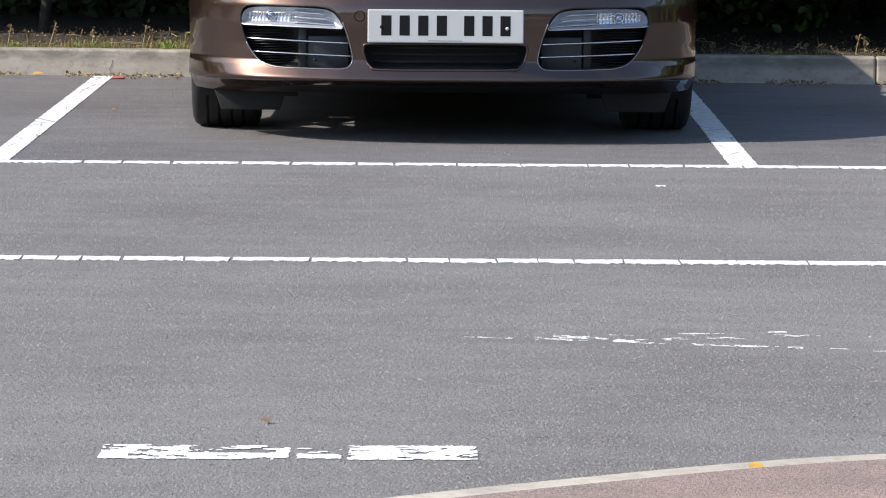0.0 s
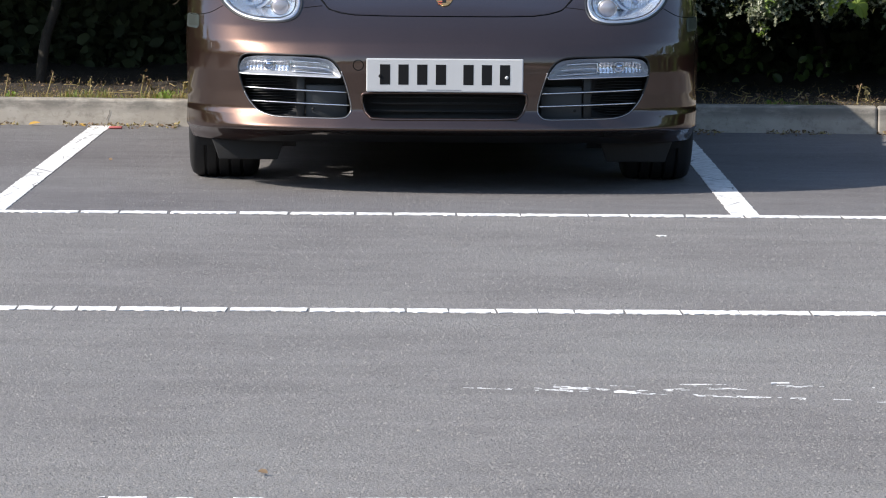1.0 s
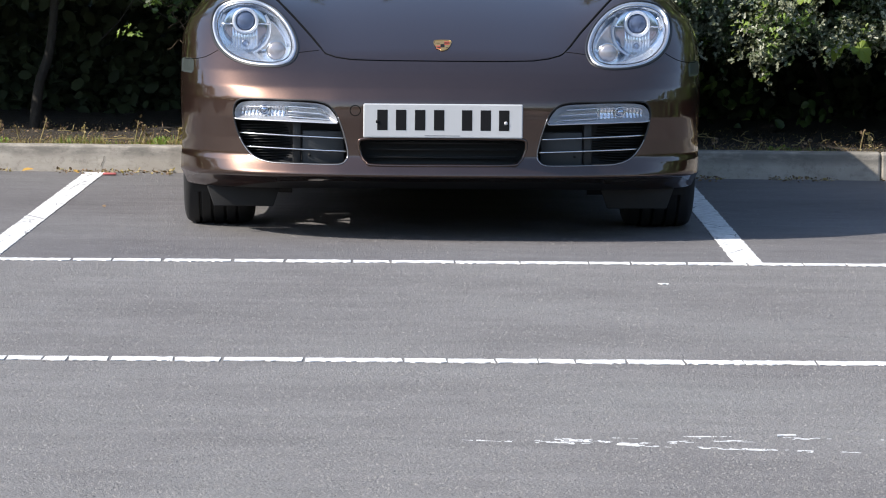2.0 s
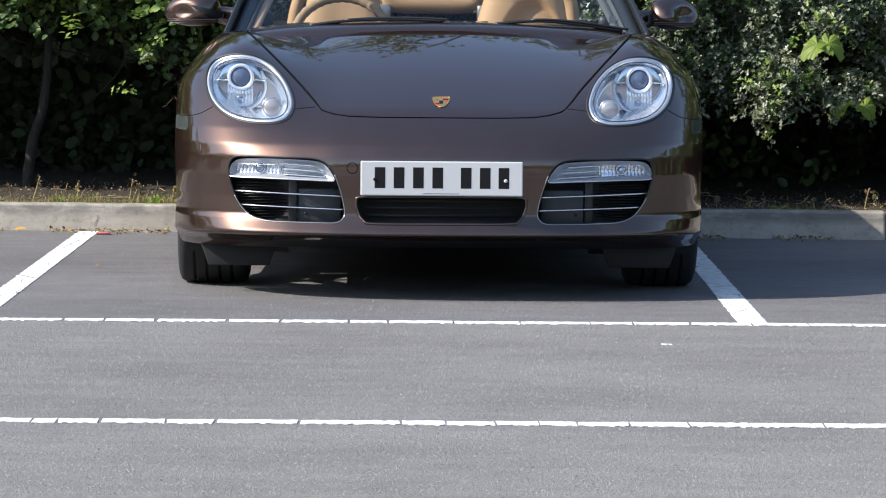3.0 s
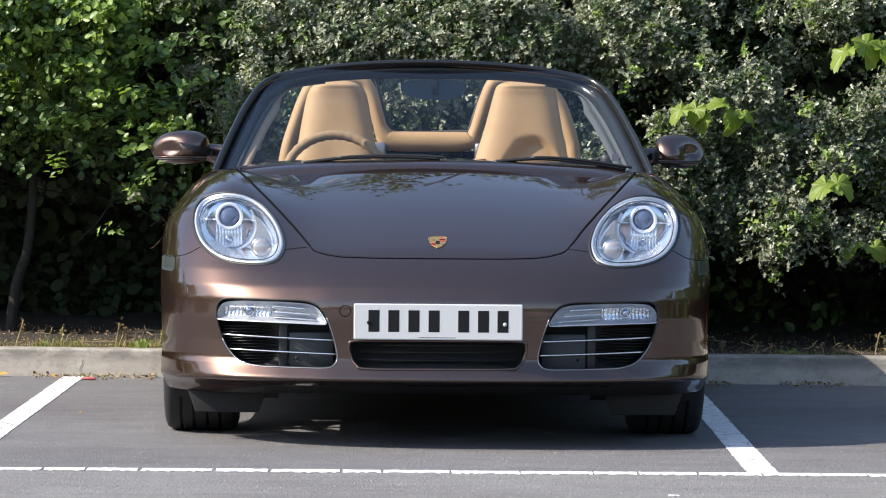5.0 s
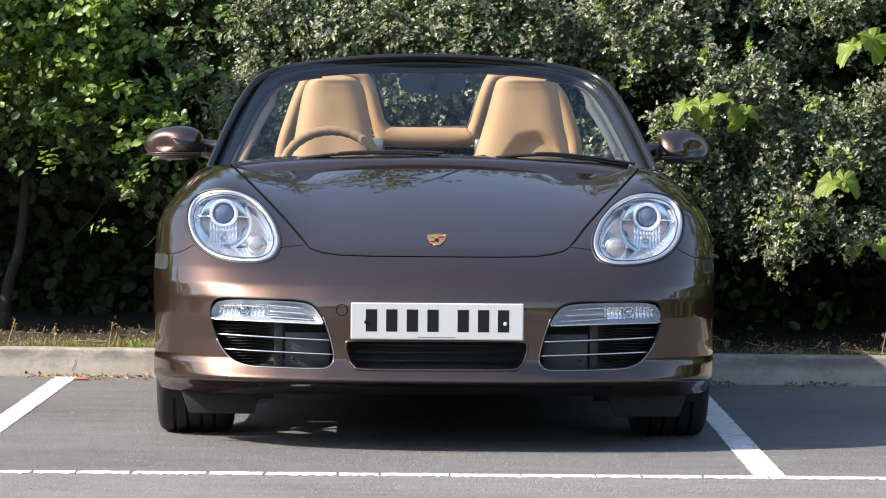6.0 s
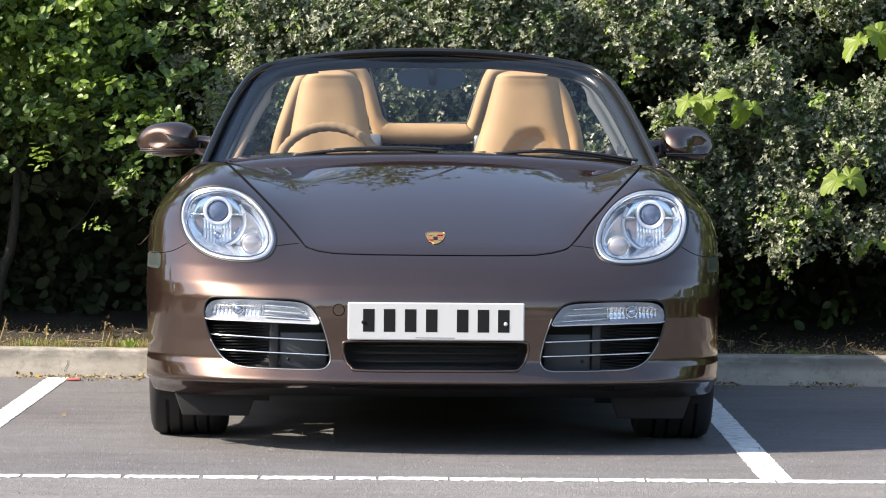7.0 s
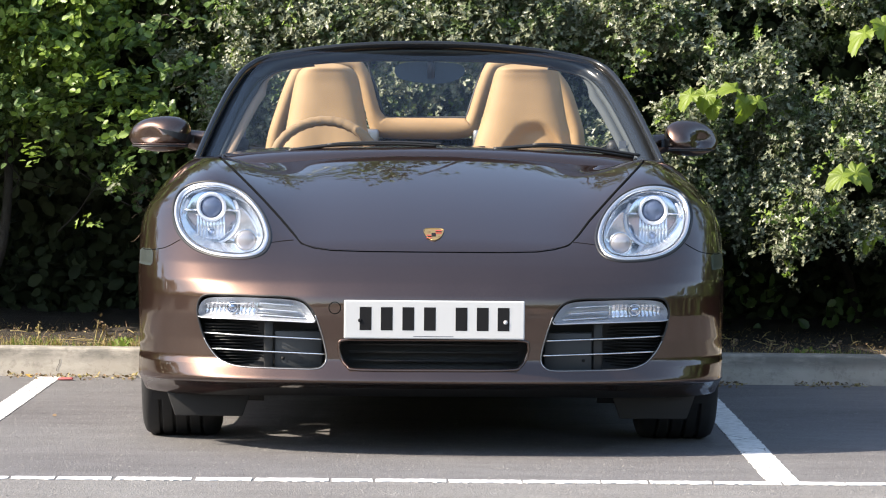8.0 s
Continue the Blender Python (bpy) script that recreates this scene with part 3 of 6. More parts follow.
def shell():
    """The whole skin as a fine net."""
    xs = np.r_[np.linspace(-1, 1, 161)]
    ys = np.r_[np.linspace(-0.15, 1.5, 128), np.linspace(1.53, 4.5, 90)]
    zs = np.r_[np.linspace(-0.5, 0.06, 44), np.linspace(0.066, 0.30, 52), np.linspace(0.31, 1.05, 76)]
    verts, faces, index = [], [], {}

    def at(p):
        key = tuple(round(c, 4) for c in p)
        if key not in index:
            index[key] = len(verts)
            verts.append(p)
        return index[key]

    def sheet(us, vs, place, turn):
        for i in range(len(us) - 1):
            for j in range(len(vs) - 1):
                f = (at(place(us[i], vs[j])), at(place(us[i + 1], vs[j])), at(place(us[i + 1], vs[j + 1])), at(place(us[i], vs[j + 1])))
                faces.append(f if turn else f[::-1])

    sheet(xs, zs, lambda u, v: (u, ys[0], v), True)
    sheet(xs, zs, lambda u, v: (u, ys[-1], v), False)
    sheet(ys, zs, lambda u, v: (xs[0], u, v), False)
    sheet(ys, zs, lambda u, v: (xs[-1], u, v), True)
    sheet(xs, ys, lambda u, v: (u, v, zs[-1]), True)
    p = np.array(verts)
    q = np.stack([np.clip(p[:, 0], -0.45, 0.45), np.clip(p[:, 1], 0.62, 3.6), np.full(len(p), 0.40)], -1)
    lo, hi = np.zeros(len(p)), np.ones(len(p))
    for _ in range(26):
        mid = (lo + hi) / 2
        inn = form(q + (p - q) * mid[:, None]) < 0
        lo, hi = np.where(inn, mid, lo), np.where(inn, hi, mid)
    return q + (p - q) * hi[:, None], faces


SKIN, SKIN_FACES = shell()


def both(points):
    """An outline and its mirror image."""
    p = np.asarray(points, float)
    return p, p * (-1, 1)


# outlines in the front view (x, z), for the car's left half
LAMP_C = np.array([0.628, 0.672])
LAMP_EDGE = spline([(0.770, 0.694), (0.760, 0.738), (0.728, 0.766), (0.672, 0.778), (0.616, 0.772), (0.565, 0.748), (0.523, 0.710), (0.495, 0.668), (0.481, 0.622), (0.495, 0.583), (0.533, 0.566), (0.588, 0.564), (0.643, 0.570), (0.692, 0.585), (0.731, 0.611), (0.757, 0.646)], 5, True)


def lamp_outline(k=1.0):
    """The egg-shaped outline of a headlamp, with its narrow end low and inward."""
    return LAMP_C + (LAMP_EDGE - LAMP_C) * (1.015 * k)


VENT = spline([(0.688, 0.422), (0.681, 0.445), (0.660, 0.458), (0.605, 0.460), (0.516, 0.459), (0.425, 0.458), (0.380, 0.448), (0.353, 0.424), (0.339, 0.395), (0.324, 0.352), (0.313, 0.308), (0.310, 0.285), (0.315, 0.266), (0.338, 0.2515), (0.405, 0.250), (0.490, 0.251), (0.566, 0.2535), (0.614, 0.267), (0.642, 0.291), (0.665, 0.326), (0.680, 0.367), (0.6875, 0.403)], 6, True)
FOG = spline([(0.685, 0.411), (0.677, 0.434), (0.656, 0.448), (0.605, 0.453), (0.510, 0.453), (0.416, 0.449), (0.380, 0.440), (0.360, 0.420), (0.346, 0.397), (0.345, 0.389), (0.355, 0.385), (0.423, 0.387), (0.508, 0.389), (0.594, 0.391), (0.680, 0.393)], 6, True)
GRILLE = spline([(-0.274, 0.322), (-0.258, 0.335), (-0.18, 0.337), (0.0, 0.338), (0.18, 0.338), (0.258, 0.336), (0.274, 0.322), (0.268, 0.288), (0.250, 0.262), (0.215, 0.252), (0.0, 0.250), (-0.215, 0.250), (-0.250, 0.260), (-0.268, 0.286)], 8, True)
BONNET = np.array([(0.0, 0.587), (0.20, 0.587), (0.30, 0.589), (0.35, 0.595), (0.395, 0.606), (0.428, 0.634), (0.462, 0.672), (0.508, 0.718), (0.553, 0.763), (0.606, 0.813), (0.664, 0.862), (0.70, 0.95), (-0.70, 0.95), (-0.66, 0.862), (-0.60, 0.815), (-0.545, 0.765), (-0.50, 0.722), (-0.450, 0.672), (-0.415, 0.635), (-0.387, 0.606), (-0.35, 0.595), (-0.30, 0.589), (-0.20, 0.587)])
COWL_Y = 1.00


def arch(v, yc, r):
    """Over zero outside a wheel arch."""
    return np.where(np.abs(v[:, 0]) > 0.5, np.hypot(v[:, 1] - yc, v[:, 2] - 0.325) - r, 1.0)


def panel(name, parent, tests, label="", material=None):
    v, f = SKIN, SKIN_FACES
    for test in tests:
        v, f = clip(v, f, test(v))
        v, f = compact(v, f)
    ob = child(name, mesh_of(name, v, f, material or PAINT, normals=slope(v)), parent, label)
    return ob


car = thing("sports_car", "dark brown metallic open roadster with tan seats, parked nose out", "car", at=pose(0, 0, 0, 0, 0, 1.0))
BELT = lambda v: 0.572 + 0.05 * np.clip(np.abs(v[:, 0]) - 0.5, 0, 1) * 0 - v[:, 2]
lamp_l, lamp_r = both(lamp_outline())
vent_l, vent_r = both(VENT)
not_lamp = lambda v: np.where(v[:, 1] < 1.2, np.minimum(inside(lamp_l, v[:, 0], v[:, 2]), inside(lamp_r, v[:, 0], v[:, 2])), 1.0)
front_half = lambda v: COWL_Y - v[:, 1]
in_bonnet = lambda v: -inside(BONNET, v[:, 0], v[:, 2]) - 0.0017
no_bonnet = lambda v: np.where(v[:, 1] < COWL_Y, inside(BONNET, v[:, 0], v[:, 2]) - 0.0017, 1.0)
SPOILER = lambda v: 0.190 - 0.40 * np.clip(np.abs(v[:, 0]) - 0.40, 0, 1) ** 2 - v[:, 2]
bumper = panel("front_bumper", car, [
    lambda v: 0.78 - v[:, 1], lambda v: np.where(v[:, 1] < 0.70, -SPOILER(v), 1.0), BELT, no_bonnet, lambda v: arch(v, 0.86, 0.350), not_lamp,
    lambda v: np.where(v[:, 1] < 0.7, inside(vent_l, v[:, 0], v[:, 2]), 1.0), lambda v: np.where(v[:, 1] < 0.7, inside(vent_r, v[:, 0], v[:, 2]), 1.0),
    lambda v: np.where(v[:, 1] < 0.7, inside(GRILLE, v[:, 0], v[:, 2]), 1.0)])
panel("lower_spoiler", car, [lambda v: 0.70 - v[:, 1], SPOILER], "black plastic lower spoiler", BLACK)
panel("bonnet", car, [front_half, in_bonnet])
for s in (-1, 1):
    sided = lambda v, s=s: v[:, 0] * s
    panel("front_wing", car, [lambda v: 1.36 - v[:, 1], sided, no_bonnet, lambda v: np.where(v[:, 1] < 0.78, -BELT(v), 1.0), not_lamp, lambda v: arch(v, 0.86, 0.350), lambda v: np.where(np.abs(v[:, 0]) < 0.64, COWL_Y - v[:, 1], 1.0)])
    panel("door", car, [lambda v: v[:, 1] - 1.362, lambda v: 2.45 - v[:, 1], sided, lambda v: np.abs(v[:, 0]) - 0.66])
panel("rear_body", car, [lambda v: v[:, 1] - 2.452, lambda v: np.maximum(v[:, 1] - 2.86, np.abs(v[:, 0]) - 0.62), lambda v: arch(v, 3.275, 0.375)])


def on_skin(outline, off=0.0):
    o = np.asarray(outline)
    return np.c_[o[:, 0], skin_y(o[:, 0], o[:, 1]) + off, o[:, 1]]


def patch(outline, step, off):
    """A piece of the skin inside an outline, set back by off(x, z)."""
    o = np.asarray(outline)
    xs = np.arange(o[:, 0].min() - step, o[:, 0].max() + 2 * step, step)
    zs = np.arange(o[:, 1].min() - step, o[:, 1].max() + 2 * step, step)
    gx, gz = np.meshgrid(xs, zs)
    v = np.c_[gx.ravel(), np.zeros(gx.size), gz.ravel()]
    n = len(xs)
    f = [(j * n + i, j * n + i + 1, (j + 1) * n + i + 1, (j + 1) * n + i) for j in range(len(zs) - 1) for i in range(n - 1)]
    v, f = clip(v, f, -inside(o, v[:, 0], v[:, 2]))
    v, f = compact(v, f)
    d = -inside(o, v[:, 0], v[:, 2])
    v[:, 1] = skin_y(v[:, 0], v[:, 2]) + off(v[:, 0], v[:, 2], np.maximum(d, 0))
    return v, f


def rim(name, outline, r, material, parent, label="", off=0.0, sides=8):
    v, f = sweep(on_skin(outline, off), r, r, sides, True, up=(0, 1, 0))
    return child(name, mesh_of(name, v, f, material), parent, label)


def torus(cx, cy, cz, radius, tube, tilt=0.0, n=40, sides=8, a0=0.0, a1=360.0, rv=None):
    """A ring that faces the front."""
    whole = a1 - a0 >= 360
    t = np.radians(np.linspace(a0, a1, n, endpoint=not whole))
    path = np.c_[cx + radius * np.cos(t), cy + radius * np.sin(t) * math.sin(tilt), cz + radius * np.sin(t) * math.cos(tilt)]
    return sweep(path, tube, rv or tube, sides, whole, up=(0, math.cos(tilt), -math.sin(tilt)))


def dome(cx, cy, cz, radius, bulge, n=24, rings=6):
    """A shallow round lens that bulges to the front."""
    verts, faces = [(cx, cy - bulge, cz)], []
    for i in range(1, rings + 1):
        a = math.pi / 2 * i / rings
        for j in range(n):
            t = 2 * math.pi * j / n
            verts.append((cx + radius * math.sin(a) * math.cos(t), cy - bulge * math.cos(a), cz + radius * math.sin(a) * math.sin(t)))
    for j in range(n):
        faces.append((0, 1 + j, 1 + (j + 1) % n))
        for i in range(rings - 1):
            a, b = 1 + i * n + j, 1 + i * n + (j + 1) % n
            faces.append((a, a + n, b + n, b))
    return verts, faces


LAMP_BACK = float(skin_y(0.66, 0.775)) + 0.03


def headlamp(s):
    m = lambda o: np.asarray(o) * (s, 1)
    housing_v, housing_f = patch(m(lamp_outline(0.97)), 0.005, lambda x, z, d: 0.006 + (lambda q: q * q * (3 - 2 * q))(np.clip(d / 0.036, 0, 1)) * np.maximum(0.02, LAMP_BACK - skin_y(x, z)))
    lamp = child("headlamp", mesh_of("headlamp", housing_v, housing_f, LAMP_WHITE), car, "oval clear headlamp with a round projector")
    rim("gasket", m(lamp_outline(1.003)), 0.0052, BLACK, lamp, off=0.003)
    rim("bezel", m(lamp_outline(0.940)), 0.0058, SATIN, lamp, "silver bezel", off=0.004)
    rim("inner_ring", m(lamp_outline(0.862)), 0.0018, BLACK, lamp, off=0.008)
    v, f = patch(m(lamp_outline(0.965)), 0.008, lambda x, z, d: 0.002 - 0.006 * np.clip(d / 0.05, 0, 1) + 0 * x)
    lens = child("lens", mesh_of("lens", v, f, LENS), lamp, "clear curved lens")
    mod = lens.modifiers.new("thick", "SOLIDIFY")
    mod.thickness = 0.003
    mod.use_rim = False
    lens.visible_shadow = False
    y0 = LAMP_BACK - 0.03
    v, f = torus(s * 0.659, y0 - 0.012, 0.706, 0.0385, 0.0058, 0.0)
    child("projector_ring", mesh_of("projector_ring", v, f, LAMP_GREY), lamp, "chrome ring")
    v, f = dome(s * 0.659, y0, 0.706, 0.035, 0.022)
    child("projector", mesh_of("projector", v, f, BULB), lamp, "dark blue projector lens")
    y1 = LAMP_BACK - 0.012
    v, f = torus(s * 0.661, y1, 0.678, 0.083, 0.0050, 0.0, a0=-215, a1=35)
    child("reflector_ring", mesh_of("reflector_ring", v, f, LAMP_GREY), lamp)
    v, f = dome(s * 0.661, y1 + 0.002, 0.678, 0.079, 0.004)
    child("lower_reflector", mesh_of("lower_reflector", v, f, BLUE_MIRROR), lamp, "blue-tinted mirror bowl")
    # the fluted middle of the bowl
    for i in range(9):
        u = (i - 4) * 0.0095
        x = s * 0.661 + u
        h = math.sqrt(max(0.0, 0.074**2 - u**2))
        part("flute", box_bm(x - 0.0045, x + 0.0045, y1 - 0.009, y1 - 0.003, 0.676 - h * 0.93, 0.684, 0.0018, 1), LAMP_WHITE, lamp)
    v, f = dome(s * 0.658, y1 - 0.008, 0.630, 0.0105, 0.015)
    child("bulb_cap", mesh_of("bulb_cap", v, f, BLUE_MIRROR), lamp)
    v, f = torus(s * 0.658, y1 - 0.012, 0.630, 0.012, 0.0022)
    child("cap_ring", mesh_of("cap_ring", v, f, CHROME), lamp)
    for dx in (-1, 1):
        part("crossbar", box_bm(s * 0.659 + dx * 0.042 - (0.04 if dx < 0 else 0), s * 0.659 + dx * 0.042 + (0.04 if dx > 0 else 0), y0 - 0.012, y0 - 0.004, 0.6935, 0.6985), CHROME, lamp)
    y2 = float(skin_y(0.551, 0.613)) + 0.030
    v, f = dome(s * 0.551, y2, 0.613, 0.029, 0.012)
    child("indicator", mesh_of("indicator", v, f, AMBER), lamp, "round indicator")
    v, f = torus(s * 0.551, y2, 0.613, 0.031, 0.003)
    child("indicator_ring", mesh_of("indicator_ring", v, f, CHROME), lamp)
    return lamp


for s in (-1, 1):
    headlamp(s)


def duct(outline, depth, back, parent, name):
    """The walls and back of an opening in the bumper."""
    front = on_skin(outline, 0.004)
    rear = front.copy()
    rear[:, 1] += depth
    n = len(front)
    verts = np.r_[front, rear]
    faces = [(i, i + n, (i + 1) % n + n, (i + 1) % n) for i in range(n)]
    d = child(name, mesh_of(name, verts, faces, BLACK), parent)
    v, f = patch(outline, 0.02, lambda x, z, e: depth + 0 * x)
    child("duct_back", mesh_of("duct_back", v, f, back), d)
    return d


def vent(s):
    m = lambda o: np.asarray(o) * (s, 1)
    d = duct(m(VENT), 0.10, DEEP, car, "air_intake")
    tagged(d, "black side intake in the bumper with two bright vanes")
    # the inner guide panel and the radiator slats
    yb = float(skin_y(0.40, 0.31)) + 0.055
    part("guide_panel", box_bm(min(s * 0.322, s * 0.462), max(s * 0.322, s * 0.462), yb, yb + 0.02, 0.240, 0.358, 0.004), DUCT, d, "grey guide panel")
    part("guide_post", box_bm(min(s * 0.464, s * 0.492), max(s * 0.464, s * 0.492), yb - 0.008, yb + 0.03, 0.235, 0.400, 0.004), BLACK, d)
    v, f = dome(s * 0.437, yb - 0.001, 0.277, 0.0052, 0.004, 12, 3)
    child("bolt", mesh_of("bolt", v, f, DEEP), d)
    y = float(skin_y(0.56, 0.31)) + 0.075
    for i in range(14):
        z = 0.252 + 0.0092 * i
        part("radiator_slat", box_bm(min(s * 0.494, s * 0.665), max(s * 0.494, s * 0.665), y, y + 0.02, z - 0.0014, z + 0.0014), BLACK, d)
    for z0, z1, a, b in ((0.347, 0.336, 0.670, 0.321), (0.302, 0.293, 0.648, 0.313)):
        xs = np.linspace(a, b, 16)
        zs = np.linspace(z0, z1, 16)
        path = np.c_[s * xs, skin_y(xs, zs) + 0.012, zs]
        v, f = sweep(path, 0.010, 0.0036, 8)
        child("vane", mesh_of("vane", v, f, CHROME), d, "thin bright vane")
    rim("gasket", m(VENT), 0.0036, BLACK, d, off=0.003)
    v, f = sweep(on_skin(m(VENT[46:116]), -0.0005), 0.0017, 0.0017, 8, up=(0, 1, 0))
    child("trim", mesh_of("trim", v, f, TRIM), d, "thin silver trim")
    # the fog and indicator lamp along the top
    v, f = patch(m(FOG), 0.01, lambda x, z, e: 0.006 + 0.04 * np.clip(e / 0.02, 0, 1))
    lamp = child("bumper_lamp", mesh_of("bumper_lamp", v, f, FOG_GREY), car, "slim clear lamp unit above the intake")
    v, f = patch(m(FOG), 0.01, lambda x, z, e: 0.003 - 0.004 * np.clip(e / 0.02, 0, 1))
    lens = child("lens", mesh_of("lens", v, f, LENS), lamp, "clear lens")
    mod = lens.modifiers.new("thick", "SOLIDIFY")
    mod.thickness = 0.0025
    mod.use_rim = False
    lens.visible_shadow = False
    v, f = sweep(on_skin(m(FOG[50:86]), 0.0), 0.0020, 0.0020, 8, up=(0, 1, 0))
    child("edge", mesh_of("edge", v, f, SATIN), lamp)
    for k, z in enumerate((0.438, 0.421, 0.404)):
        xs = np.linspace(0.508, 0.408 - 0.018 * k, 10)
        path = np.c_[s * xs, skin_y(xs, z + 0 * xs) + 0.024, z + 0 * xs - (0.508 - xs) * 0.06]
        v, f = sweep(path, 0.006, 0.0022, 6)
        child("rib", mesh_of("rib", v, f, LAMP_WHITE), lamp)
    # the reflector at the outer end, in upright flutes round a bulb
    y = float(skin_y(0.60, 0.425)) + 0.026
    part("divider", box_bm(min(s * 0.509, s * 0.515), max(s * 0.509, s * 0.515), y - 0.024, y + 0.01, 0.396, 0.449, 0.002), LAMP_WHITE, lamp)
    for k in range(12):
        x = 0.523 + 0.0122 * k
        low, high = 0.398, 0.449 - 0.0006 * max(0, k - 6) ** 2
        path = [(s * x, float(skin_y(x, z)) + 0.034 + 0.010 * math.sin((z - low) / (high - low) * 3.14), z) for z in np.linspace(low, high, 7)]
        v, f = sweep(path, 0.0070, 0.0040, 8, up=(0, 1, 0))
        child("flute", mesh_of("flute", v, f, FACET), lamp)
    v, f = dome(s * 0.585, float(skin_y(0.585, 0.424)) + 0.026, 0.424, 0.014, 0.010, 18, 4)
    child("bulb", mesh_of("bulb", v, f, BLUE_MIRROR), lamp)
    v, f = torus(s * 0.585, float(skin_y(0.585, 0.424)) + 0.024, 0.424, 0.016, 0.0026)
    child("bulb_ring", mesh_of("bulb_ring", v, f, CHROME), lamp)
    for k, z in enumerate((0.434,)):
        xs = np.linspace(0.524, 0.655, 10)
        path = np.c_[s * xs, skin_y(xs, z + 0 * xs) + 0.016, z + 0 * xs]
        v, f = sweep(path, 0.003, 0.0010, 6)
        child("rib", mesh_of("rib", v, f, SATIN), lamp)
    return d


for s in (-1, 1):
    vent(s)
grille = duct(GRILLE, 0.07, DEEP, car, "centre_grille")
tagged(grille, "black letterbox grille below the plate")
rim("trim", GRILLE, 0.005, PAINT, grille, off=0.0)
for z in (0.275, 0.30, 0.322):
    part("grille_bar", box_bm(-0.245, 0.245, 0.050, 0.062, z - 0.003, z + 0.003), BLACK, grille)


def seam(name, points, r=0.0022, material=SEAM):
    v, f = sweep(points, r, r, 6)
    return child(name, mesh_of(name, v, f, material), car)


edge = np.r_[spline(BONNET[13:], 4), spline(BONNET[:11], 4)]
seam("bonnet_gap", on_skin(edge, 0.010), 0.0050)
for s in (-1, 1):
    o = spline([(s * 0.41, 0.616), (s * 0.45, 0.612), (s * 0.49, 0.606)], 6)
    seam("bumper_gap", on_skin(o, 0.0005), 0.0016)
    o = spline([(s * 0.745, 0.612), (s * 0.79, 0.588), (s * 0.84, 0.578), (s * 0.862, 0.578)], 6)
    seam("bumper_gap", on_skin(o, 0.0005), 0.0016)
    v, f = patch([(s * 0.828, 0.533), (s * 0.876, 0.533), (s * 0.876, 0.580), (s * 0.828, 0.582)], 0.01, lambda x, z, d: -0.003 + 0 * x)
    child("side_repeater", mesh_of("side_repeater", v, f, REPEATER), car, "small grey side repeater")
o = [(-0.287 + 0.017 * math.cos(t), 0.428 + 0.017 * math.sin(t)) for t in np.linspace(0, 2 * math.pi, 24, endpoint=False)]
rim("tow_cap_gap", o, 0.0014, SEAM, car)

# the number plate: a white board with plain dark bars for its characters
plate = child("number_plate", mesh_of("number_plate", *(lambda b: ([v.co[:] for v in b.verts], [[v.index for v in f.verts] for f in b.faces]))(box_bm(-0.260, 0.260, -0.038, -0.030, 0.3425, 0.4535, 0.0035)), PLATE, smooth=False), car, "white front number plate with dark bars")
for x in (-0.198, -0.137, -0.075, -0.013, 0.078, 0.139, 0.199):
    part("bar", box_bm(x - 0.017, x + 0.017, -0.0384, -0.0375, 0.367, 0.434), INK, plate, smooth=False)
part("bar", box_bm(-0.06, 0.055, -0.0383, -0.0375, 0.349, 0.351), GREY_TRIM, plate, smooth=False)
part("plate_holder", box_bm(-0.255, 0.255, -0.031, 0.03, 0.348, 0.448, 0.004), BLACK, plate)
v, f = dome(0.205, -0.039, 0.392, 0.006, 0.003, 12, 3)
child("screw_cap", mesh_of("screw_cap", v, f, PLATE), plate)
v, f = dome(-0.214, -0.039, 0.395, 0.006, 0.003, 12, 3)
child("screw_cap", mesh_of("screw_cap", v, f, INK), plate)

# a small shield badge in plain colours
shield = np.array([(-0.026, 0.650), (0.0, 0.652), (0.028, 0.650), (0.027, 0.638), (0.017, 0.626), (0.001, 0.620), (-0.015, 0.626), (-0.025, 0.638)])
v, f = patch(shield, 0.006, lambda x, z, d: -0.004 + 0 * x)
badge = child("badge", mesh_of("badge", v, f, GOLD), car, "small gold and red shield badge")
for x0, x1, z0, z1, mt in ((-0.021, -0.006, 0.6255, 0.6280, RED), (-0.022, -0.006, 0.6290, 0.6312, INK), (-0.023, -0.006, 0.6322, 0.6348, RED), (0.006, 0.024, 0.6385, 0.6410, RED), (0.006, 0.025, 0.6420, 0.6442, INK), (0.006, 0.025, 0.6452, 0.6478, RED), (-0.006, 0.007, 0.6305, 0.6400, INK), (-0.022, -0.008, 0.6420, 0.6435, INK), (0.008, 0.020, 0.6290, 0.6305, INK)):
    v, f = patch([(x0, z0), (x1, z0), (x1, z1), (x0, z1)], 0.0015, lambda x, z, d: -0.006 + 0 * x)
    child("stripe", mesh_of("stripe", v, f, mt), badge)
rim("border", spline(shield, 4, True), 0.0011, GOLD, badge, off=-0.005)


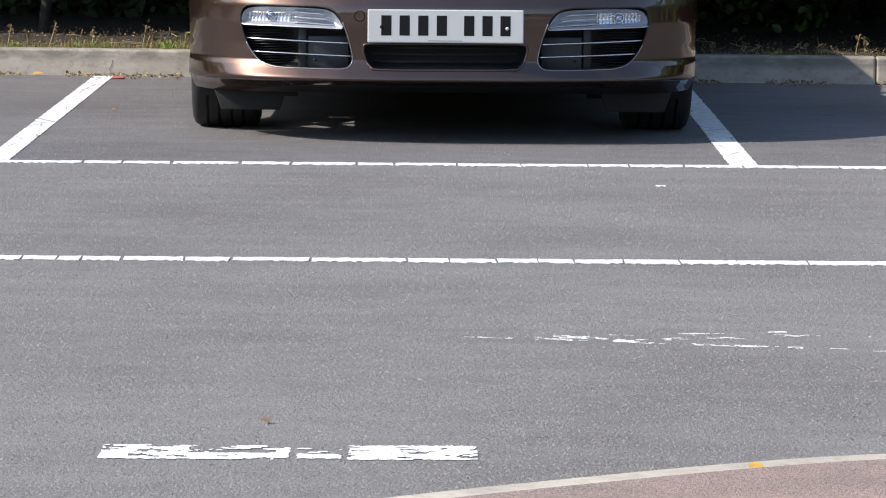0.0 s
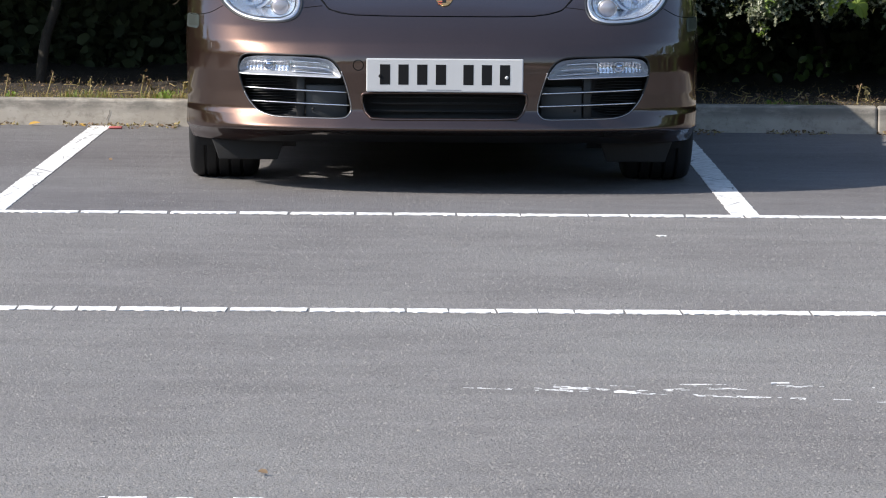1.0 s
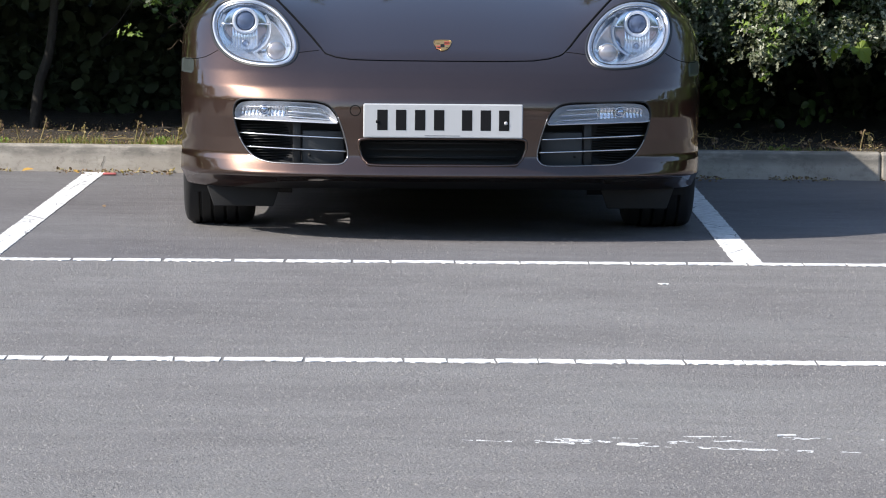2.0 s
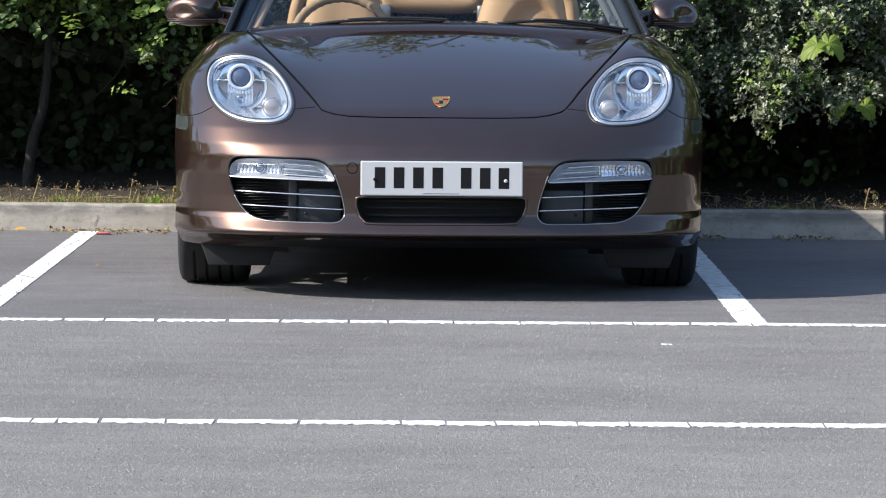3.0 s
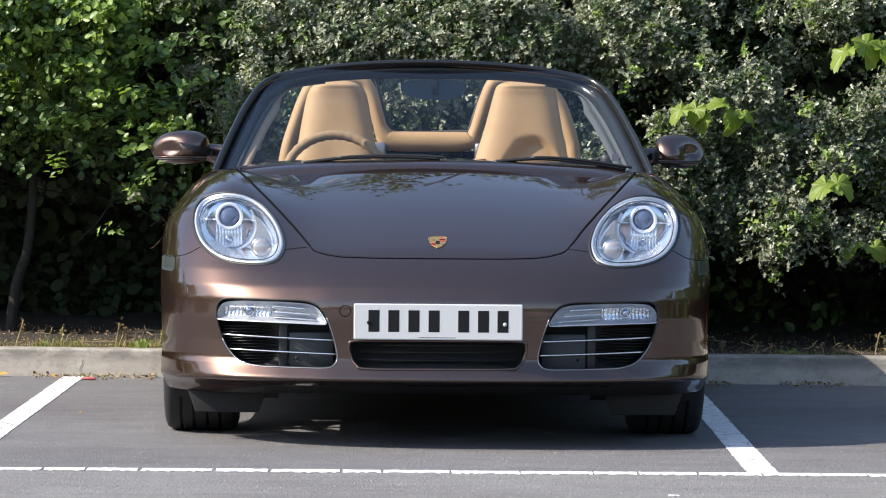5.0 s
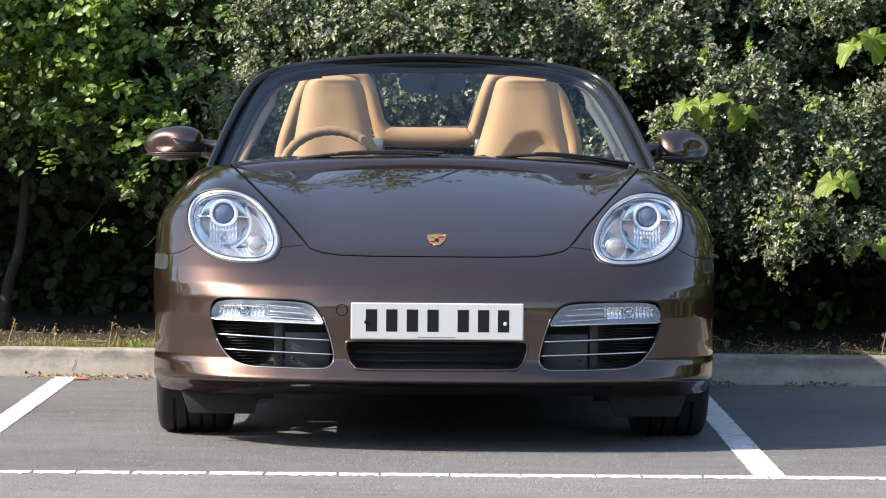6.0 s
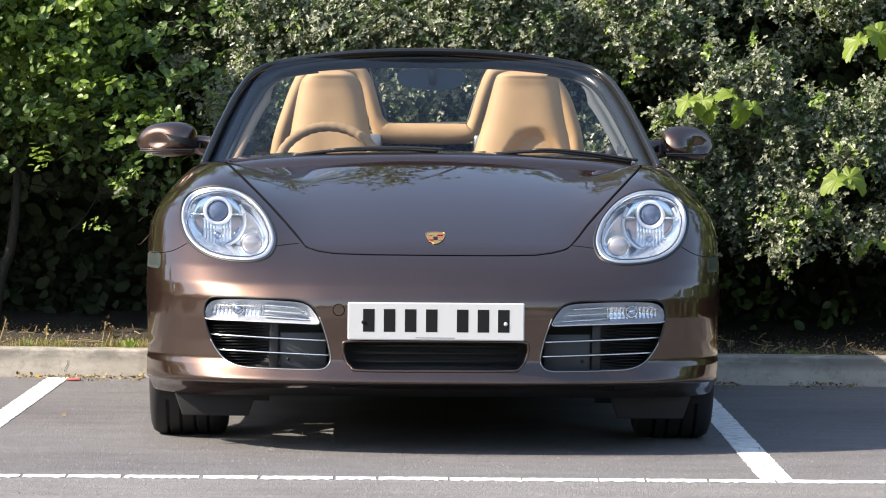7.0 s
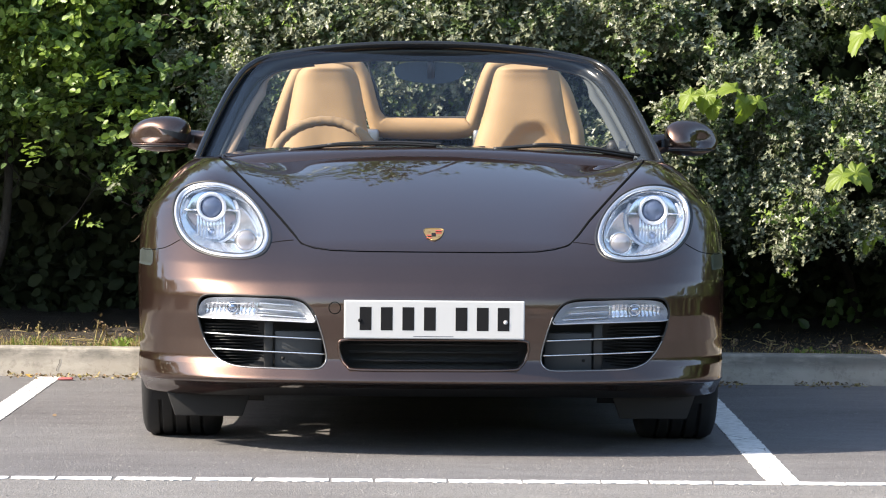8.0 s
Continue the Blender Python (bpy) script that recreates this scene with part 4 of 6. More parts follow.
# wheels, with tread grooves
def wheel(x, y, width, radius):
    w = width / 2
    prof = [(-w * 0.80, radius * 0.68), (-w * 0.98, radius * 0.80), (-w, radius * 0.90), (-w * 0.93, radius * 0.965), (-w * 0.80, radius * 0.992)]
    for g in (-0.52, -0.18, 0.18, 0.52):
        prof += [(w * (g - 0.075), radius), (w * (g - 0.042), radius), (w * (g - 0.038), radius - 0.002), (w * (g - 0.036), radius - 0.009), (w * (g + 0.036), radius - 0.009), (w * (g + 0.038), radius - 0.002), (w * (g + 0.042), radius), (w * (g + 0.075), radius)]
    prof += [(w * 0.80, radius * 0.992), (w * 0.93, radius * 0.965), (w, radius * 0.90), (w * 0.98, radius * 0.80), (w * 0.80, radius * 0.68)]
    v, f = lathe(prof, 72)
    v = np.array(v) + (x, y, radius)
    tyre = child("wheel", mesh_of("wheel", v, f, RUBBER), car, "black low-profile tyre on a silver rim")
    s = 1 if x > 0 else -1
    r = radius * 0.69
    v, f = lathe([(-w * 0.8, r), (-w * 0.8, r - 0.02), (w * 0.8, r - 0.02), (w * 0.8, r)], 48)
    child("rim", mesh_of("rim", np.array(v) + (x, y, radius), f, SATIN), tyre)
    for k in range(5):
        a = 2 * math.pi * k / 5
        ca, sa = math.cos(a), math.sin(a)
        b = box_bm(-0.02, 0.02, -0.028, 0.028, 0.02, r, 0.008)
        for q in b.verts:
            q.co = Vector((x + s * w * 0.6 + q.co.x, y + q.co.y * ca - q.co.z * sa, radius + q.co.y * sa + q.co.z * ca))
        part("spoke", b, SATIN, tyre)
    v, f = lathe([(s * w * 0.55, 0.001), (s * w * 0.55, 0.04), (s * w * 0.75, 0.035), (s * w * 0.78, 0.001)], 20)
    child("hub", mesh_of("hub", np.array(v) + (x, y, radius), f, SATIN), tyre)


for s in (-1, 1):
    wheel(s * 0.751, 0.86, 0.238, 0.325)
    wheel(s * 0.752, 3.275, 0.27, 0.327)
    # wheel housings and the black flaps ahead of the front wheels
    v, f = lathe([(s * 0.50, 0.346), (s * 0.50, 0.345), (s * 0.835, 0.343)], 40)
    keep = [q for q in f if np.mean([v[i][2] for i in q]) > -0.20]
    child("wheel_housing", mesh_of("wheel_housing", np.array(v) + (0, 0.86, 0.325), keep, DEEP), car)
    b = box_bm(min(s * 0.535, s * 0.785), max(s * 0.535, s * 0.785), 0.40, 0.415, 0.087, 0.20, 0.004)
    for q in b.verts:
        q.co.x += (0.16 - q.co.z) * (-s if abs(q.co.x) > 0.7 else s) * 0.35
    part("air_flap", b, RUBBER, car, "black rubber flap ahead of the wheel")
part("underbody", box_bm(-0.50, 0.50, 0.50, 4.15, 0.150, 0.22, 0.01), DEEP, car)
part("axle_guard", box_bm(-0.45, 0.45, 0.80, 1.6, 0.125, 0.16, 0.01), DEEP, car)
part("underbody_side", box_bm(-0.80, 0.80, 1.30, 2.80, 0.20, 0.26, 0.02), DEEP, car)


# ---- windscreen, mirrors and wipers ----
side_points = [(0.710, 1.20, 0.815), (0.689, 1.30, 0.872), (0.656, 1.44, 0.955), (0.613, 1.59, 1.045), (0.561, 1.71, 1.113), (0.470, 1.760, 1.150), (0.25, 1.75, 1.180)]
FRAME_PATH = spline([(-x, y, z) for x, y, z in side_points] + [(0.0, 1.745, 1.190)] + side_points[::-1], 8)
outer = FRAME_PATH + np.c_[FRAME_PATH[:, 0] * 0.028, 0 * FRAME_PATH[:, 0], np.full(len(FRAME_PATH), 0.016)]
v, f = sweep(outer, 0.012, 0.022, 12, up=(0, 0.9, -0.5))
screen = child("windscreen", mesh_of("windscreen", v, f, FRAME_GREY), car, "raked windscreen in a dark frame")
# the slate-coloured lining inside the frame, broad on the pillars and narrow along the header
lin = FRAME_PATH[4:-4]
centre = np.array([0.0, 1.60, 0.86])
inw = (centre - lin) * (1, 0, 1)
inw /= np.linalg.norm(inw, axis=1)[:, None]


def lining(name, at, keep, material, label):
    """A band of the lining: at gives (inward, back) at its two edges, for pillar and header."""
    lv, lf = [], []
    for p, d in zip(lin, inw):
        broad = min(1.0, max(0.0, (1.135 - p[2]) / 0.07))
        for k, wide, back in at:
            lv.append(p + d * (k + wide * broad) + (0, back + 0.012, 0))
    for k in range(len(lin) - 1):
        if keep(lin[k][0]):
            lf.append((2 * k, 2 * k + 2, 2 * k + 3, 2 * k + 1))
    lv, lf = compact(lv, lf)
    ob = child(name, mesh_of(name, lv, lf, material), screen, label)
    ob.modifiers.new("thick", "SOLIDIFY").thickness = 0.004


lining("frame_lining", ((-0.022, 0.0, -0.004), (0.036, 0.0, 0.004)), lambda x: True, FRAME_LINING, "slate grey inner lining")
for s in (-1, 1):
    lining("pillar_return", ((0.036, 0.0, 0.004), (0.038, 0.014, 0.034)), lambda x, s=s: x * s > 0.42, SLATE, "")
    # same trim on both pillars; the one at -x takes the painted-in light
    lining("pillar_trim", ((0.038, 0.014, 0.034), (0.040, 0.042, 0.040)), lambda x, s=s: x * s > 0.42, PILLAR_LIT if s < 0 else SLATE, "inner pillar trim with warm light put into its colour" if s < 0 else "")


def screen_glass():
    """A curved pane from the cowl up to the header."""
    nu, nv = 24, 14
    verts, faces = [], []
    for j in range(nv + 1):
        t = j / nv
        for i in range(nu + 1):
            u = -1 + 2 * i / nu
            x = u * ((1 - t) * 0.70 + t * 0.56)
            y = (1 - t) * (1.165 + 0.08 * u * u) + t * (1.745 - 0.01 * u * u) - 0.03 * math.sin(math.pi * t) * (1 - u * u)
            z = (1 - t) * (0.882 - 0.04 * u * u) + t * (1.198 - 0.045 * u**4)
            verts.append((x, y, z))
    for j in range(nv):
        for i in range(nu):
            a = j * (nu + 1) + i
            faces.append((a, a + 1, a + nu + 2, a + nu + 1))
    g = child("pane", mesh_of("pane", verts, faces, SCREEN), screen, "clear windscreen glass")
    g.visible_shadow = False


screen_glass()
# cowl between bonnet and glass
cv, cf = [], []
for i in range(41):
    x = -0.69 + 1.38 * i / 40
    u = (x / 0.69) ** 2
    y0 = 1.004
    bow = 0.024 * u * (1 - u**3)
    z0 = float(TOP(y0)) - 0.055 * u
    cv += [(x, y0, z0 - 0.016), (x, y0 + 0.003, z0 - 0.003), (x, 1.10, 0.878 - 0.048 * u + 0.5 * bow), (x, 1.20 + 0.02 * u, 0.888 - 0.046 * u + bow), (x, 1.25 + 0.02 * u, 0.880 - 0.046 * u + bow)]
for i in range(40):
    for q in range(4):
        a = 5 * i + q
        cf.append((a, a + 5, a + 6, a + 1))
child("cowl", mesh_of("cowl", cv, cf, PAINT), car, "brown cowl panel below the windscreen")
for pts in ([(-0.44, 1.150, 0.868), (-0.30, 1.152, 0.886), (-0.12, 1.152, 0.892), (0.02, 1.148, 0.887)], [(0.20, 1.150, 0.878), (0.34, 1.158, 0.889), (0.48, 1.168, 0.880), (0.64, 1.185, 0.857)]):
    v, f = sweep(spline(pts, 8), 0.010, 0.0065, 6)
    w = child("wiper", mesh_of("wiper", v, f, BLACK), car, "black windscreen wiper")
    p = np.array(pts) + (0.02, -0.004, 0.005)
    v, f = sweep(spline(p, 8)[6:], 0.006, 0.005, 6)
    child("arm", mesh_of("arm", v, f, BLACK), w)


def door_mirror(s):
    """A rounded shell on a short arm."""
    o = np.array([(0.957, 0.905), (0.949, 0.929), (0.927, 0.950), (0.890, 0.966), (0.837, 0.972), (0.795, 0.967), (0.768, 0.953), (0.757, 0.930), (0.756, 0.900), (0.770, 0.874), (0.80, 0.861), (0.848, 0.856), (0.890, 0.859), (0.932, 0.872), (0.951, 0.888)])
    if s > 0:
        # this one is turned further in
        o[:, 0] = 0.757 + (o[:, 0] - 0.757) * 0.89
    turn, lean, deep = (0.42, 0.35, 0.050) if s > 0 else (0.0, 0.0, 0.075)
    o = spline(o, 5, True)
    cx, cz = 0.845, 0.905
    rings, n = 14, len(o)
    verts, faces = [], []
    for j in range(1, rings):
        a = math.pi * j / rings
        r = math.sin(a) ** 0.8
        for x, z in o:
            bend = 0.03 * max(0, (x - 0.80) / 0.15) ** 2 + turn * (x - 0.757)
            verts.append((s * (cx + (x - cx) * r), 1.50 - math.copysign(abs(math.cos(a)) ** 0.9, math.cos(a)) * (deep if j < rings / 2 else 0.05) + bend + lean * (cz + (z - cz) * r - cz), cz + (z - cz) * r))
    for j in range(rings - 2):
        for i in range(n):
            a, b2 = j * n + i, j * n + (i + 1) % n
            faces.append((a, b2, b2 + n, a + n))
    verts += [(s * cx, 1.4995 - deep + turn * (cx - 0.757), cz), (s * cx, 1.55 + turn * (cx - 0.757), cz)]
    last = (rings - 2) * n
    faces += [((i + 1) % n, i, len(verts) - 2) for i in range(n)] + [(last + i, last + (i + 1) % n, len(verts) - 1) for i in range(n)]
    mir = child("door_mirror", mesh_of("door_mirror", verts, faces, PAINT), car, "brown rounded door mirror")
    path = spline([(s * 0.800, 1.535, 0.907), (s * 0.742, 1.530, 0.894), (s * 0.690, 1.50, 0.884)], 6)
    v, f = sweep(path, 0.03, np.linspace(0.024, 0.042, len(path)), 12)
    child("arm", mesh_of("arm", v, f, PAINT), mir)
    tip = 0.940 if s < 0 else 0.912
    for name, z, r, mt in (("groove", 0.8755, 0.0035, BLACK), ("lip", 0.8815, 0.0030, PAINT)):
        path = spline([(s * x, y + turn * (x - 0.757) + lean * (z - cz) + 0.8 * (0.075 - deep), z) for x, y in ((0.765, 1.437), (0.83, 1.422), (tip - 0.04, 1.436), (tip, 1.474))], 6)
        v, f = sweep(path, 0.006, r, 6)
        child(name, mesh_of(name, v, f, mt), mir)
    # a black wedge laid on the shell for the shade in the pocket between shell and arm
    pv, pf = [], []
    for k in range(13):
        u = k / 12
        x = 0.746 + 0.112 * u
        top, low = 0.909 + 0.024 * u, 0.884 + 0.046 * u**1.5
        for z in (top, low):
            ang = np.arctan2(o[:, 1] - cz, o[:, 0] - cx)
            order = np.argsort(ang)
            reach = np.interp(math.atan2(z - cz, x - cx), ang[order], np.hypot(o[order, 0] - cx, o[order, 1] - cz), period=2 * math.pi)
            f = min(0.999, math.hypot(x - cx, z - cz) / reach)
            y = 1.497 - deep * math.cos(math.asin(f**1.25)) ** 0.9 + turn * (x - 0.757) + lean * (z - cz)
            pv += [(s * x, y - 0.004, z), (s * x, y + 0.02, z)]
    for k in range(12):
        a = k * 4
        pf += [(a, a + 2, a + 6, a + 4), (a, a + 4, a + 5, a + 1), (a + 2, a + 3, a + 7, a + 6)]
    child("slot", mesh_of("slot", pv, pf, BLACK, smooth=False), mir, "black wedge for the shaded pocket beside the arm")
    o = [(s * 0.848 + 0.085 * math.cos(t), 0.914 + 0.040 * math.sin(t)) for t in np.linspace(0, 2 * math.pi, 28, endpoint=False)]
    child("mirror_glass", mesh_of("mirror_glass", [(x, 1.577 + turn * (abs(x) - 0.757) + lean * (z - cz), z) for x, z in o], [tuple(range(28))], MIRROR), mir)


for s in (-1, 1):
    door_mirror(s)


# ---- cockpit ----
def tub():
    cockpit = child("cockpit", mesh_of("cockpit", [(-0.66, 1.30, 0.30), (0.66, 1.30, 0.30), (0.66, 2.86, 0.30), (-0.66, 2.86, 0.30), (-0.66, 1.30, 0.83), (0.66, 1.30, 0.83), (0.66, 2.86, 0.86), (-0.66, 2.86, 0.86)], [(0, 1, 2, 3), (0, 4, 5, 1), (1, 5, 6, 2), (2, 6, 7, 3), (3, 7, 4, 0)], BLACK, smooth=False), car, "dark cockpit floor and sides")
    for s in (-1, 1):
        part("door_card", box_bm(min(s * 0.60, s * 0.655), max(s * 0.60, s * 0.655), 1.45, 2.45, 0.45, 0.845, 0.015), TAN, cockpit, "tan door lining")
        v, f = sweep(spline([(s * 0.665, 1.40, 0.845), (s * 0.665, 1.9, 0.862), (s * 0.66, 2.45, 0.866)], 8), 0.035, 0.018, 8)
        child("door_top", mesh_of("door_top", v, f, BLACK), cockpit)
    dv, df = [], []
    for i in range(25):
        x = -0.63 + 1.26 * i / 24
        hood = 0.022 * math.exp(-(((x + 0.33) / 0.16) ** 2))
        dv += [(x, 1.24, 0.850 - 0.06 * x * x), (x, 1.55, 0.848 + hood * 0.5 - 0.03 * x * x), (x, 1.66, 0.848 + hood - 0.03 * x * x), (x, 1.70, 0.83 + hood), (x, 1.72, 0.60)]
    for i in range(24):
        for j in range(4):
            a = i * 5 + j
            df.append((a, a + 5, a + 6, a + 1))
    child("dashboard", mesh_of("dashboard", dv, df, BLACK), cockpit, "black dashboard")
    part("deck", box_bm(-0.62, 0.62, 2.60, 3.0, 0.80, 0.846, 0.02), BLACK, cockpit, "dark shelf behind the seats")


tub()


def seat(cx, rows, hollow=0.0, drift=0.0):
    """A high-backed bucket seat with a headrest in one piece. rows: height and half width."""
    top = rows[-1][0]
    rows = spline([(z, hw, 2.20 + 0.12 * min(1.0, max(0.0, (z - 0.45) / 0.6)), min(0.078, 0.012 + 0.9 * (top - z) ** 0.62, 0.07 + 0.02 * (top - z))) for z, hw in rows], 12)
    n = 84
    verts, faces = [], []
    for z, hw, y, hd in rows:
        for i in range(n):
            a = 2 * math.pi * i / n
            ex = math.copysign(abs(math.cos(a)) ** 0.60, math.cos(a))
            ey = math.copysign(abs(math.sin(a)) ** 0.75, math.sin(a))
            dish = 0.012 * math.exp(-((ex / 0.45) ** 2)) * max(0.0, min(1.0, (1.06 - z) / 0.25)) * max(0.0, -ey)
            rise = 0.962 - 0.9 * (hw * ex - 0.035) ** 2 / 0.10 - z
            dish += hollow * max(0.0, min(1.0, rise / 0.034)) * (1.0 if ey < 0 else 0.0)
            verts.append((cx + drift * (z - 0.88) + hw * ex, y + hd * ey + dish, z))
    for j in range(len(rows) - 1):
        for i in range(n):
            a, b = j * n + i, j * n + (i + 1) % n
            faces.append((a, b, b + n, a + n))
    faces.append(tuple(range((len(rows) - 1) * n, len(rows) * n)))
    st = child("seat", mesh_of("seat", verts, faces, TAN), car, "tan leather bucket seat with a high back")
    part("seat_base", box_bm(cx - 0.24, cx + 0.24, 1.78, 2.28, 0.36, 0.52, 0.06, 4), TAN, st)


BASE = [(0.45, 0.215), (0.60, 0.212), (0.75, 0.192)]
seat(-0.329, BASE + [(0.86, 0.155), (0.924, 0.138), (1.0, 0.125), (1.076, 0.111), (1.115, 0.098), (1.135, 0.077), (1.145, 0.050), (1.149, 0.020)])
seat(0.331, BASE + [(0.882, 0.164), (0.98, 0.139), (1.082, 0.117), (1.120, 0.108), (1.138, 0.097), (1.149, 0.068), (1.153, 0.030)], 0.028, 0.05)


def hoops():
    """The tan padded roll hoops with the bar between them and the wind deflector."""
    pts = [(-0.530, 0.72), (-0.512, 0.883), (-0.478, 0.999), (-0.450, 1.077), (-0.421, 1.130), (-0.380, 1.150), (-0.30, 1.155), (-0.255, 1.152), (-0.226, 1.138), (-0.203, 1.092), (-0.183, 1.021), (-0.163, 0.963), (-0.130, 0.934), (0.0, 0.930), (0.145, 0.934), (0.172, 0.966), (0.191, 1.025), (0.209, 1.083), (0.232, 1.138), (0.262, 1.154), (0.33, 1.158), (0.39, 1.153), (0.428, 1.128), (0.480, 1.066), (0.520, 0.95), (0.530, 0.892), (0.545, 0.72)]
    path = spline([(x, 2.61, z) for x, z in pts], 6)
    thick = np.where((np.abs(path[:, 0]) < 0.16) & (path[:, 2] < 0.96), 0.037, 0.0245)
    v, f = sweep(path, np.convolve(np.pad(thick, 3, "edge"), np.ones(7) / 7, "valid"), 0.028, 12, up=(0, 1, 0))
    hp = child("roll_hoop", mesh_of("roll_hoop", v, f, TAN), car, "tan padded roll hoops joined by a low bar")
    for x in (-0.182, 0.200):
        part("bracket", box_bm(x - 0.03, x + 0.03, 2.575, 2.62, 0.865, 0.928, 0.01), TRIM, hp, "silver bracket")
    o = np.array([(-0.134, 0.963), (0.148, 0.966), (0.186, 1.083), (0.215, 1.180), (-0.200, 1.178), (-0.170, 1.080)])
    g = child("wind_deflector", mesh_of("wind_deflector", [(x, 2.66, z) for x, z in o], [tuple(range(len(o)))], SMOKE, smooth=False), hp, "smoked clear wind deflector")
    g.visible_shadow = False
    v, f = sweep([(x, 2.66, z) for x, z in o], 0.008, 0.006, 6, True, up=(0, 1, 0))
    child("deflector_frame", mesh_of("deflector_frame", v, f, BLACK), g)


hoops()


def steering_wheel():
    tilt = radians(24)
    n = 96
    t = np.linspace(0, 2 * np.pi, n, endpoint=False)
    path = np.c_[-0.331 + 0.176 * np.cos(t), 1.83 + 0.176 * np.sin(t) * math.sin(tilt), 0.800 + 0.172 * np.sin(t) * math.cos(tilt)]
    wave = 1 + 0.09 * np.cos(t * 34) * (np.sin(t) > 0.2)
    v, f = sweep(path, 0.0165, 0.0175, 12, True, up=(0, math.cos(tilt), -math.sin(tilt)), wave=wave)
    w = child("steering_wheel", mesh_of("steering_wheel", v, f, TAN_DARK), car, "tan leather steering wheel")
    v, f = dome(-0.331, 1.80, 0.79, 0.07, 0.03)
    child("boss", mesh_of("boss", v, f, TAN_DARK), w)
    for a in (0.0, 3.14, 4.71):
        p = [(-0.331 + k * math.cos(a), 1.82, 0.79 + k * math.sin(a)) for k in (0.05, 0.16)]
        v, f = sweep(spline(p, 3), 0.02, 0.012, 8, up=(0, 1, 0))
        child("spoke", mesh_of("spoke", v, f, TAN_DARK), w)


steering_wheel()
o = np.array([(-0.107, 1.122), (-0.085, 1.147), (0.0, 1.153), (0.10, 1.147), (0.122, 1.120), (0.09, 1.092), (0.02, 1.082), (-0.08, 1.094)])
o = spline(o, 5, True)
im = [(x, 1.785, z) for x, z in o] + [(x * 0.96, 1.81, (z - 1.118) * 0.94 + 1.118) for x, z in o]
n = len(o)
ifc = [tuple(range(n)), tuple(range(2 * n - 1, n - 1, -1))] + [(i, i + n, (i + 1) % n + n, (i + 1) % n) for i in range(n)]
for s in (-1, 1):
    part("sail_panel", box_bm(min(s * 0.570, s * 0.645), max(s * 0.570, s * 0.645), 1.46, 1.50, 0.85, 0.908, 0.022, 4), BLACK, car, "black panel inside the door mirror")
part("door_knob", box_bm(-0.600, -0.585, 1.62, 1.635, 0.86, 0.930, 0.006), GREY_TRIM, car, "small grey knob")
im_ob = child("interior_mirror", mesh_of("interior_mirror", im, ifc, BLUE_BLACK, smooth=False), car, "dark interior mirror behind the windscreen")
v, f = sweep([(0.012, 1.78, 1.10), (0.012, 1.775, 1.14), (0.012, 1.79, 1.175)], 0.012, 0.012, 8, up=(0, 1, 0.2))
child("stalk", mesh_of("stalk", v, f, BLACK), im_ob)
part("permit", box_bm(0.603, 0.626, 1.36, 1.363, 0.880, 0.905), GREY_TRIM, screen, "small grey sticker", smooth=False)


# ---- plants ----
OVAL = (np.array([(0, 0, 0), (0.21, 0.17, 0.05), (0.33, 0.46, 0.08), (0.27, 0.78, 0.04), (0, 1.0, -0.07), (-0.27, 0.78, 0.04), (-0.33, 0.46, 0.08), (-0.21, 0.17, 0.05)], float), [(0, 1, 2, 3, 4), (0, 4, 5, 6, 7)])
scallop = [(0.10, 0.10), (0.26, 0.20), (0.25, 0.33), (0.38, 0.42), (0.33, 0.56), (0.40, 0.68), (0.27, 0.78), (0.22, 0.93)]
SCALLOPED = (np.array([(0, 0, 0)] + [(x, y, 0.22 * x) for x, y in scallop] + [(0, 1.0, -0.08)] + [(-x, y, 0.22 * x) for x, y in scallop[::-1]], float), [tuple(range(10)), (0,) + tuple(range(9, 18))])
LOBED = (np.array([(0, 0, 0), (0.11, 0.32, 0.03), (0.42, 0.50, 0.12), (0.15, 0.60, 0.03), (0.24, 0.98, 0.02), (0, 1.08, -0.08), (-0.24, 0.98, 0.02), (-0.15, 0.60, 0.03), (-0.42, 0.50, 0.12), (-0.11, 0.32, 0.03)], float), [(0, 1, 2, 3, 4, 5), (0, 5, 6, 7, 8, 9)])
BLADE = (np.array([(-0.04, 0, 0), (0.04, 0, 0), (0.03, 0.5, 0.05), (-0.03, 0.5, 0.05), (0, 1.0, 0.22)], float), [(0, 1, 2, 3), (3, 2, 4)])


